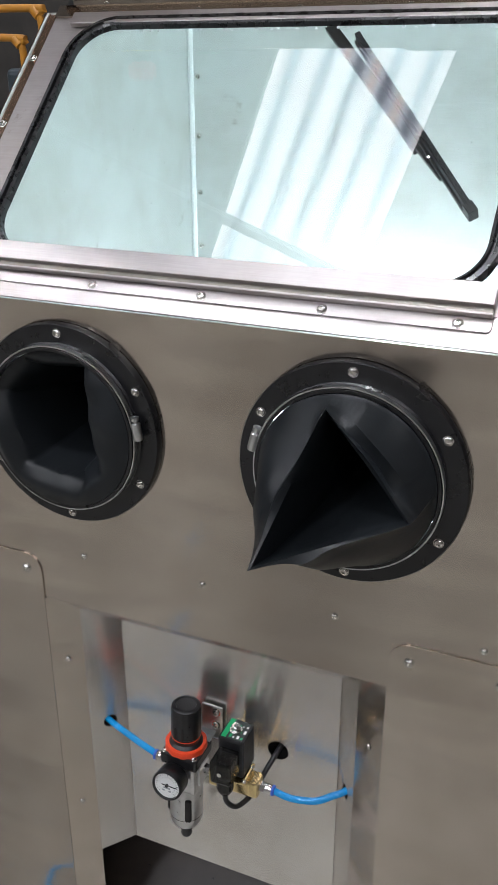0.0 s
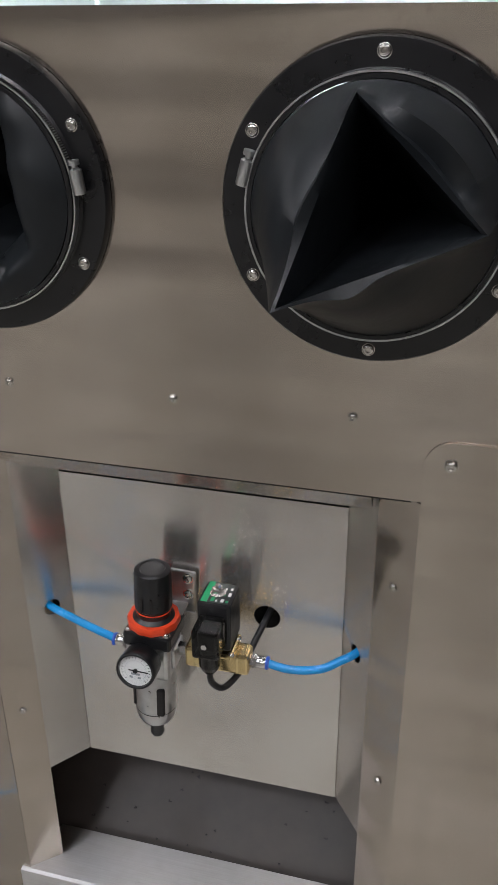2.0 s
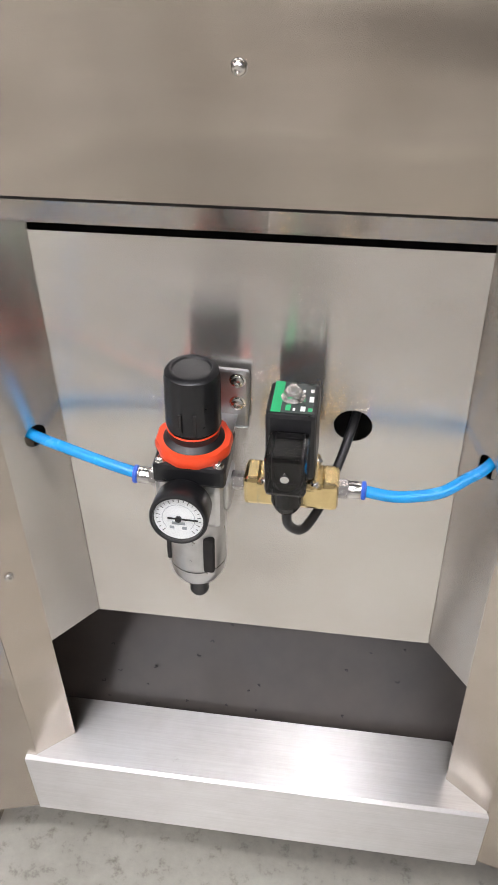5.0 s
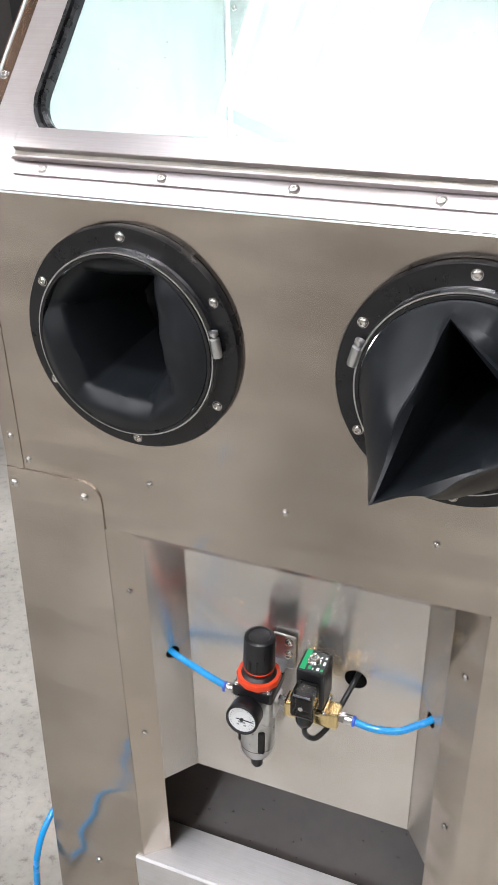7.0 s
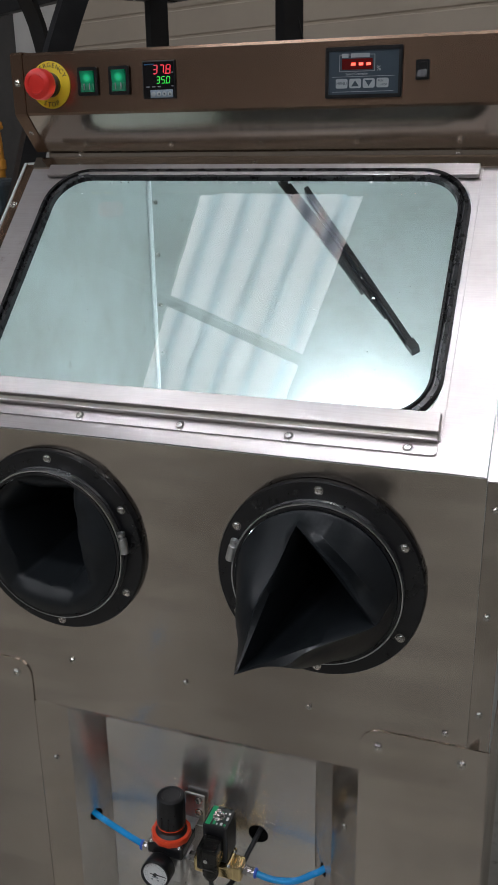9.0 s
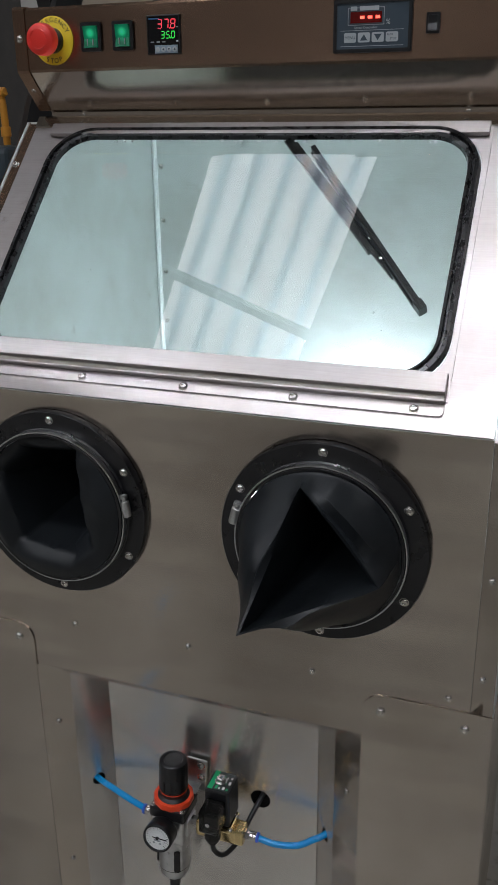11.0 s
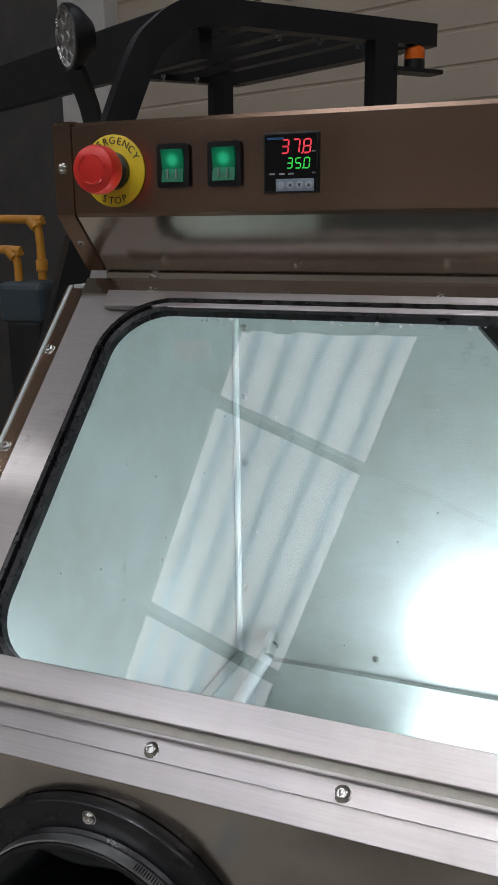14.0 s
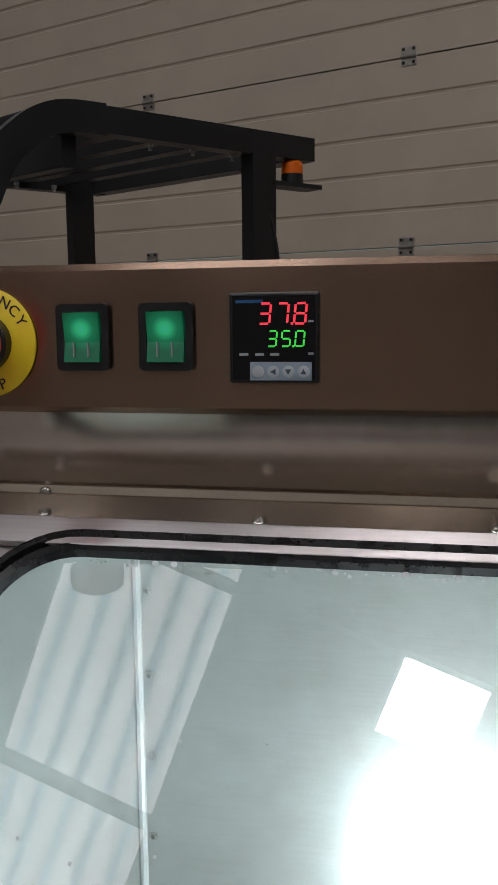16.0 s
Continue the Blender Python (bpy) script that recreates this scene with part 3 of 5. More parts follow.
bolts(cab, [(-0.367, 0.2695, 1.865)], (0, -1, 0), 0.0048, 0.003)
bolts(cab, [(-0.367, 0.297, 1.793)], (0, -0.66, -0.75), 0.0048, 0.003)
bolts(cab, [(x, 0.3308, 1.7545) for x in (-0.301, 0.305)], (0, -1, 0), 0.0050, 0.0035)

part("box_back", box_bm((-0.374, 0.618, 1.748), (0.424, 0.620, 1.904)), STEEL_BOX_SHADED, cab)
# water beads along the top seal and streaks on the glass
bm = bmesh.new()
rs = random.Random(11)
for k in range(90):
    big = k < 24
    rad = rs.uniform(0.0014, 0.0029) if big else rs.uniform(0.0005, 0.0009)
    lathe([(rad, 0), (rad * 0.8, rad * 0.35), (rad * 0.35, rad * 0.5), (0, rad * 0.52)], on_slope(rs.uniform(-0.26, 0.27), 0.4415 - (rs.uniform(0, 0.003) if big else rs.uniform(-0.001, 0.002)), 0.0012), nrm, 8, bm)
for k in range(40):
    rad = rs.uniform(0.0005, 0.0014)
    lathe([(rad, 0), (rad * 0.6, rad * 0.4), (0, rad * 0.45)], on_slope(rs.uniform(-0.29, 0.29), rs.uniform(0.09, 0.42), 0.0012), nrm, 7, bm)
part("water_bead", bm, LENS_WATER, cab, "water beads on the glass", True)["kind"] = "stuff"

# recess between the legs
part("recess_back", plate([(-0.189, 0.415), (0.174, 0.415), (0.174, 0.877), (-0.189, 0.877)], [circle(0.078, 0.704, 0.017, 24)], 0.002, Matrix.Translation((0, 0.082, 0)) @ FRONT), STEEL_BACK, cab, "bright brushed steel back of the recess")


def wall_between(name, a, b, z0, z1, mat, hole=None, thick=0.002, label=""):
    """An upright sheet from plan point a to b; hole: (distance along, height, radius)."""
    d = Vector((b[0] - a[0], b[1] - a[1], 0))
    ln = d.length
    d.normalize()
    nn = Vector((d.y, -d.x, 0))
    m = Matrix(((d.x, 0, nn.x, a[0]), (d.y, 0, nn.y, a[1]), (0, 1, 0, 0), (0, 0, 0, 1)))
    return part(name, plate([(0, z0), (ln, z0), (ln, z1), (0, z1)], [circle(*hole, 24)] if hole else [], thick, m), mat, cab, label)


HOLE_L, HOLE_R = (-0.2075, 0.058, 0.683), (0.194, 0.057, 0.690)
wall_between("recess_side", (-0.229, 0.032), (-0.189, 0.084), 0.415, 0.930, STEEL_BACK, (0.0335, 0.683, 0.0115))
wall_between("recess_side", (0.174, 0.084), (0.213, 0.032), 0.415, 0.930, STEEL_BACK, (0.0335, 0.690, 0.0115))
part("recess_lintel", fold([(0.0055, 0.9440), (0.0085, 0.9400), (0.034, 0.9120), (0.037, 0.9090), (0.038, 0.9295)], -0.236, 0.206, 0.0015), LINTEL, cab, "polished folded flange")
# near-black sheets that paint the shade above and behind the recess
part("recess_top_shade", box_bm((-0.236, 0.043, 0.9305), (0.200, 0.12, 0.932)), GAP_SHADE_AND_DARK, cab)
part("recess_hollow_shade", box_bm((-0.24, 0.115, 0.425), (0.21, 0.118, 0.93)), GAP_SHADE_AND_DARK, cab)
# legs with their slanted inner returns
for sx, inner, outer_t, outer_b, corner in ((-1, -0.266, -0.4135, -0.462, (-0.229, 0.032)), (1, 0.258, 0.4310, 0.440, (0.213, 0.032))):
    rr = [(inner - sx * -0.0 + sx * (0.028 - 0.028 * math.cos(radians(a))), 1.014 - 0.028 + 0.028 * math.sin(radians(a))) for a in range(0, 91, 15)]
    foot_in = inner + sx * 0.105
    ol = rr + [(outer_t, 1.014), (outer_b, 0.0), (foot_in, 0.0), (foot_in, 0.075), (inner, 0.125)]
    leg = part("leg", plate(ol, [], 0.0025, Matrix.Translation((0, -0.0027, 0)) @ FRONT), STEEL_V, cab, "wide brushed steel sheet leg")
    a, b = ((inner, -0.0015), corner)
    if sx > 0:
        a, b = b, a
    wall_between("leg_return", a, b, 0.125, 0.9415, STEEL_V)
    wall_between("leg_foot_return", (foot_in, 0.0), (foot_in, 0.16) if sx < 0 else (foot_in + 0.0001, 0.16), 0.0, 0.075, STEEL_V)
    wall_between("leg_side", (outer_t * 1.0 - sx * 0.004, 0.003), (outer_t - sx * 0.004, 0.79), 0.0, 0.944, STEEL_V)
    mx, my = (inner + corner[0]) / 2, (corner[1]) / 2
    nv = Vector((-sx * 0.73, -0.68, 0))
    bolts(cab, [(mx, my - 0.001, z) for z in (0.534, 0.825)], nv, 0.0048, 0.003)
    bolts(cab, [(inner + sx * 0.026, -0.0027, 0.989), (inner + sx * 0.1385, -0.0027, 0.988), (inner + sx * 0.096, -0.0027, 0.178)], (0, -1, 0), 0.0068, 0.005)
# sill
bm = fold([(0.079, 0.140), (0.079, 0.2345), (-0.0035, 0.2345), (-0.006, 0.232), (-0.006, 0.124), (0.05, 0.122)], -0.5, 0.5, 0.002)
for vv in bm.verts:
    k = (vv.co.y + 0.005) / 0.088
    lo, hi = -0.279 + 0.026 * k, 0.259 - 0.040 * k
    vv.co.x = lo if vv.co.x < 0 else hi
part("sill", bm, STEEL_H, cab, "bright folded steel sill")
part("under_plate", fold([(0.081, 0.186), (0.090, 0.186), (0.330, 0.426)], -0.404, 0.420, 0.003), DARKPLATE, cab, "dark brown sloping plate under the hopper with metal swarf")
bm = bmesh.new()
rs = random.Random(4)
for k in range(26):
    x, y = rs.uniform(-0.23, 0.19), rs.uniform(0.092, 0.19)
    zs = 0.1915 + (y - 0.090)
    a = rs.uniform(0, 6.28)
    ln = rs.uniform(0.002, 0.006)
    tube([(x, y, zs), (x + ln * math.cos(a), y + ln * math.sin(a) * 0.4, zs + 0.001 + ln * math.sin(a) * 0.4), (x + ln * math.cos(a + 1), y + ln * 0.5 * math.sin(a + 1), zs + ln * 0.5 * math.sin(a + 1))], 0.0009, 5, 2, bm)
part("swarf", bm, GAP_SHADE_AND_DARK, cab)["kind"] = "stuff"


# ---- glove ports ----
def sleeve_bm(ridge, deep, bulges=(), lips=(), ring_r=0.1075, ring_y=-0.030, n=96):
    """Rubber sleeve bunched in its ring: ring edge, outer shoulder, folded ridge, and a hollow behind it."""
    bm = bmesh.new()
    pts = [Vector((x, z, y)) for x, z, y in ridge]
    m = len(pts)
    ang = [math.atan2(p.y, p.x) for p in pts]

    def at(a):
        for k in range(m):
            a0, a1 = ang[k], ang[(k + 1) % m]
            d = (a0 - a1) % (2 * math.pi)
            e = (a0 - a) % (2 * math.pi)
            if e <= d:
                t = e / d if d else 0
                p0, p1 = pts[k], pts[(k + 1) % m]
                # straight fold between two corners, met at this bearing
                ca, sa = math.cos(a), math.sin(a)
                ax, ay = p0.x, p0.y
                bx, by = p1.x - p0.x, p1.y - p0.y
                den = bx * sa - by * ca
                u = (ay * ca - ax * sa) / den if abs(den) > 1e-6 else t
                u = min(1, max(0, u))
                q = p0.lerp(p1, u)
                q.z += 0.003 * math.sin(math.pi * u)
                return q
        return pts[0].copy()

    rings = [[] for _ in range(11)]
    for k in range(n):
        a = 2 * math.pi * k / n
        c, s = math.cos(a), math.sin(a)
        q = at(a)
        r0 = Vector((ring_r * c, ring_r * s, ring_y))
        sag = 0.0025 * math.sin(4 * a + 1) + 0.001 * math.sin(9 * a)
        mid = r0.lerp(q, 0.5)
        mid.z = ring_y * 0.42 + q.z * 0.58 + sag
        for deg, amount, wide in bulges:
            off = (a - radians(deg) + math.pi) % (2 * math.pi) - math.pi
            mid.z -= amount * math.exp(-(off / wide) ** 2)
            mid += Vector((c, s, 0)) * 0.2 * amount * math.exp(-(off / wide) ** 2)
        d = Vector((deep[0], deep[1], deep[2]))
        near = Vector((q.x, q.y, 0)).normalized()
        lip = 0.004
        for deg, amount, wide in lips:
            off = (a - radians(deg) + math.pi) % (2 * math.pi) - math.pi
            lip += amount * math.exp(-(off / wide) ** 2)
        steps = [Vector((ring_r * 1.0 * c, ring_r * 1.0 * s, -0.004)), r0, Vector((ring_r * 0.97 * c, ring_r * 0.97 * s, ring_y - 0.004)), mid, q.lerp(mid, 0.35) + near * lip * 0.8, q + near * lip * 1.1 + Vector((0, 0, 0.3 * lip)), q + near * lip * 0.85 + Vector((0, 0, -0.5 * lip)), q,
                 q.lerp(d, 0.10) + Vector((0, -0.012 * max(0, -s), 0.008)), q.lerp(d, 0.55) + Vector((0, 0, 0.010)), q.lerp(d, 0.92)]
        for ring, p in zip(rings, steps):
            ring.append(bm.verts.new((p.x, p.z, p.y)))
    for r0, r1 in zip(rings, rings[1:]):
        for k in range(n):
            bm.faces.new((r0[k], r0[(k + 1) % n], r1[(k + 1) % n], r1[k]))
    bm.faces.new(rings[-1])
    return bm


def pocket_bm(edges, floor_y, ring_r=0.1075, ring_y=-0.030, n=144, m=52):
    """Sleeve pushed inward: a rounded shoulder, then flat folds falling to a hollow.
    edges: (bearing in degrees, distance from the axis, steepness, crease roll, run) and run of each fold."""
    bm = bmesh.new()
    rows = []
    for j in range(m + 1):
        r = ring_r * (1 - j / (m + 0.6))
        row = []
        for k in range(n):
            a = 2 * math.pi * k / n
            x, z = r * math.cos(a), r * math.sin(a)
            fall = 1.0
            for deg, dist, steep, roll, run in edges:
                g = dist - (x * math.cos(radians(deg)) + z * math.sin(radians(deg)))
                g = 0.5 * (g + math.sqrt(g * g + roll * roll))
                fall = min(fall, min(g, run) * steep + 7 * max(0, g - run))
            sh = (ring_r - r) / 0.03
            rise = 0.010 * math.sin(min(sh, 1.0) * math.pi / 2) + 0.0022 * math.sin(4 * a + 0.6) * min(sh, 1.0) + 0.0012 * math.sin(9 * a + r * 60) * min(sh, 1.0)
            y = ring_y - rise + min(fall, floor_y)
            row.append(bm.verts.new((x, y, z)))
        rows.append(row)
    base = [bm.verts.new((ring_r * math.cos(2 * math.pi * k / n), -0.004, ring_r * math.sin(2 * math.pi * k / n))) for k in range(n)]
    for r0, r1 in zip([base] + rows, rows):
        for k in range(n):
            bm.faces.new((r0[k], r0[(k + 1) % n], r1[(k + 1) % n], r1[k]))
    bm.faces.new(rows[-1])
    return bm


def glove_port(px, pz, sleeve_skin, clamp_deg, label):
    t = thing("glove_port", label, "glove port", (px, 0, pz), "glove ports")
    part("flange", lathe([(0.1085, 0.001), (0.1400, 0.001), (0.1400, 0.009), (0.1382, 0.0115), (0.1160, 0.0125), (0.1135, 0.0150), (0.1120, 0.0290), (0.1085, 0.0290), (0.1085, 0.001)], (0, 0, 0), (0, -1, 0), 72), RUBBER_FLANGE, t, "black plastic ring", True)
    part("sleeve", sleeve_skin, RUBBER, t, "bunched black rubber sleeve", True)
    clamp = part("hose_clamp", lathe([(0.1130, 0.018), (0.1146, 0.018), (0.1146, 0.027), (0.1130, 0.027), (0.1130, 0.018)], (0, 0, 0), (0, -1, 0), 72), ZINC, t, "galvanised worm-drive band", True)
    bm = bmesh.new()
    a0 = radians(clamp_deg)
    sgn = 1 if math.cos(a0) > 0 else -1
    for k in range(46):
        a = a0 + sgn * (0.12 + k * 0.020)
        lathe([(0.0006, 0), (0.0006, 0.0062)], (0.1150 * math.cos(a), -0.0195, 0.1150 * math.sin(a)), (0, -1, 0), 4, bm)
    part("band_teeth", bm, GAP_SHADE_AND_DARK, clamp)
    c, s = 0.1185 * math.cos(a0), 0.1185 * math.sin(a0)
    tang = Vector((-math.sin(a0), 0, math.cos(a0)))
    if tang.z < 0:
        tang = -tang
    part("screw_housing", lathe([(0, -0.012), (0.0055, -0.012), (0.0062, -0.010), (0.0062, 0.010), (0.0048, 0.011), (0.0030, 0.012), (0.0030, 0.014), (0.0055, 0.0145), (0.0055, 0.019), (0.003, 0.0195), (0, 0.0175)], (c, -0.0235, s), tang, 14), ZINC, clamp, "", True)
    for k in range(6):
        a = radians(90 + 60 * k)
        o = part("bolt", bolt_bm((0, 0, 0), (0, -1, 0), 0.0056, 0.0035), BOLT, t, "", True)
        o.location = (0.1278 * math.cos(a), -0.0118, 0.1278 * math.sin(a))
    return t


glove_port(*PORTS[0], pocket_bm([(92, 0.082, 6.0, 0.012, 0.1), (6, 0.052, 5.0, 0.006, 0.1), (-46, 0.082, 1.6, 0.004, 0.024), (264, 0.084, 0.75, 0.005, 0.020), (198, 0.094, 0.9, 0.003, 0.024), (140, 0.090, 4.0, 0.014, 0.1)], 0.17),
           8, "black rubber glove sleeve pushed inward in its round port")
glove_port(*PORTS[1], sleeve_bm([(-0.014, 0.098, -0.062), (0.094, 0.005, -0.108), (-0.048, -0.037, -0.188)], (0.000, -0.030, 0.20),
           ((46, 0.030, 0.55), (275, 0.012, 0.6), (170, 0.016, 0.8)), ((270, 0.008, 0.6), (150, 0.006, 0.6), (50, 0.004, 0.5))),
           165, "black rubber glove sleeve folded outward in its round port")


# ---- control box instruments ----
FY = 0.2708


def face(x, z, out=0.0):
    return Matrix.Translation((x, FY - out, z)) @ FRONT


t = thing("emergency_stop", "red mushroom emergency stop button on a yellow disc", "button", (-0.309, FY, 1.861))
part("disc", lathe([(0, 0), (0.0312, 0), (0.0312, 0.0012), (0.0305, 0.0016), (0, 0.0016)], (0, 0, 0), (0, -1, 0), 48), YELLOW, t, "yellow disc with black lettering", True)
part("collar", lathe([(0.0165, 0.001), (0.0165, 0.008), (0.013, 0.010), (0.012, 0.022), (0, 0.022)], (0, 0, 0), (0, -1, 0), 32), BLACK, t, "", True)
part("mushroom", lathe([(0.011, 0.014), (0.0195, 0.020), (0.0205, 0.0225), (0.0205, 0.033), (0.0195, 0.0365), (0.0165, 0.0385), (0.010, 0.0395), (0, 0.0397)], (0, 0, 0), (0, -1, 0), 48), RED, t, "red mushroom head with raised arrows", True)
bm = bmesh.new()
for a0 in (0, 120, 240):
    tube([(0.0125 * math.cos(radians(a0 + d)), -0.0394, 0.0125 * math.sin(radians(a0 + d))) for d in range(0, 80, 13)], 0.0011, 6, 1, bm)
part("arrow", bm, RED, t)
for word, mid, flip in (("EMERGENCY", 90, 1), ("STOP", 270, -1)):
    for k, ch in enumerate(word):
        a = mid - flip * (k - (len(word) - 1) / 2) * 15.5
        mm = FRONT @ Matrix.Translation((0.0258 * math.cos(radians(a)), 0.0258 * math.sin(radians(a)), 0.0018)) @ Matrix.Rotation(radians(a - 90 if flip > 0 else a + 90), 4, "Z")
        text_part("letter", ch, 0.0088, BLACK, t, mm)

t.scale = (1.09, 1.09, 1.09)


def rocker(x, z):
    t = thing("rocker_switch", "black rocker switch with a lit green lens", "switch", (x, FY, z), "green rocker switches")
    bm = plate(round_rect(-0.0155, -0.0195, 0.0155, 0.0195, 0.003), [round_rect(-0.0112, -0.0150, 0.0112, 0.0150, 0.0015)], 0.0035, Matrix.Translation((0, -0.0035, 0)) @ FRONT)
    part("bezel", bm, BLACK, t)
    bm = bmesh.new()
    prof = [(-0.0145, -0.001), (-0.0145, -0.0058), (-0.003, -0.0035), (0.0145, -0.0062), (0.0145, -0.001)]
    a = [bm.verts.new((-0.0105, y, zz)) for zz, y in prof]
    b = [bm.verts.new((0.0105, y, zz)) for zz, y in prof]
    for k in range(len(prof)):
        j = (k + 1) % len(prof)
        bm.faces.new((a[k], a[j], b[j], b[k]))
    bm.faces.new(a)
    bm.faces.new(b)
    lens = part("lens", bm, GREEN_LENS, t, "translucent green lens")
    for sx in (-0.0042, 0.0042):
        part("mark", box_bm((sx - 0.0004, -0.0064, -0.0115), (sx + 0.0004, -0.0045, -0.0030)), GREY_PRINT, lens)
    return t


r1 = rocker(-0.2437, 1.864)
r1.scale = (1.08, 1, 1.03)
copy_thing(r1, Matrix.Translation((-0.191, FY, 1.864)))

SEG = {"0": "abcdef", "1": "bc", "3": "abgcd", "5": "afgcd", "7": "abc", "8": "abcdefg"}


def digits(parent, text, x, z, w, h, mat, slant=0.10):
    """Seven-segment digits, left to right from x, centred on height z."""
    th = w * 0.2
    for ch in text:
        if ch == ".":
            part("point", box_bm((x - w * 0.28, -0.0031, z - h / 2 - th / 2), (x - w * 0.08, -0.0025, z - h / 2 + th / 2)), mat, parent)
            continue
        figure = new("digit")
        figure.parent = parent
        for sname in SEG[ch]:
            bm = bmesh.new()
            hx = {"a": (0.12, 0.88, 1, 1), "d": (0.12, 0.88, 0, 0), "g": (0.12, 0.88, .5, .5), "f": (0, 0, .55, .95), "b": (1, 1, .55, .95), "e": (0, 0, .05, .45), "c": (1, 1, .05, .45)}[sname]
            x0, x1, z0, z1 = hx[0] * w, hx[1] * w, hx[2] * h, hx[3] * h
            horizontal = z0 == z1
            c = [(x0, z0 - th / 2), (x1, z0 - th / 2), (x1, z0 + th / 2), (x0, z0 + th / 2)] if horizontal else [(x0 - th / 2, z0), (x0 + th / 2, z0), (x0 + th / 2, z1), (x0 - th / 2, z1)]
            f = [bm.verts.new((x + cx + slant * cz, -0.0030, z - h / 2 + cz)) for cx, cz in c]
            bm.faces.new(f)
            part("segment", bm, mat, figure)
        x += w * 1.62


def controller():
    t = thing("temperature_controller", "square black temperature controller with red and green digits", "controller", (-0.126, FY, 1.863))
    part("housing", box_bm((-0.0255, -0.0022, -0.0255), (0.0255, 0.02, 0.0255), 0.0012), BLACK, t)
    part("display", box_bm((-0.0235, -0.0024, -0.0235), (0.0235, -0.0019, 0.0235)), plain("glossy_black_display", (0.006, 0.006, 0.007), 0.12), t, "glossy black display")
    digits(t, "37.8", -0.0085, 0.0135, 0.0062, 0.0112, LED_RED)
    digits(t, "35.0", -0.0035, -0.0005, 0.0048, 0.0085, LED_GREEN)
    part("brand_bar", box_bm((-0.0215, -0.0028, 0.0195), (-0.0060, -0.0024, 0.0213)), plain("blue_print", (0.02, 0.10, 0.25), 0.4), t)
    for x, w in ((-0.0195, 0.005), (-0.0105, 0.005), (-0.002, 0.005)):
        part("print_bar", box_bm((x, -0.0028, -0.0100), (x + w, -0.0024, -0.0086)), GREY_PRINT, t)
    for z in (0.0085, -0.0095):
        part("print_bar", box_bm((0.0195, -0.0028, z), (0.0225, -0.0024, z + 0.0013)), GREY_PRINT, t)
    part("key_strip", box_bm((-0.0135, -0.0030, -0.0240), (0.0215, -0.0022, -0.0135), 0.0003), KEY_BLUE, t)
    for k in range(4):
        part("key", lathe([(0, 0), (0.0034, 0), (0.0034, 0.0006), (0.0028, 0.0009), (0, 0.0009)], (-0.0088 + 0.0086 * k, -0.0030, -0.0190), (0, -1, 0), 20), KEY_GREY, t, "", True)
        if k:
            bm = bmesh.new()
            s = 0.0017
            tri = ((0.9, 1), (0.9, -1), (-1, 0)) if k == 1 else (((-1, 0.8), (1, 0.8), (0, -1)) if k == 2 else ((-1, -0.8), (1, -0.8), (0, 1)))
            bm.faces.new([bm.verts.new((-0.0088 + 0.0086 * k + s * a, -0.00405, -0.0190 + s * b)) for a, b in tri])
            part("arrow", bm, PANEL_BLUE, t)
    return t


controller().scale = (1.04, 1, 1.03)


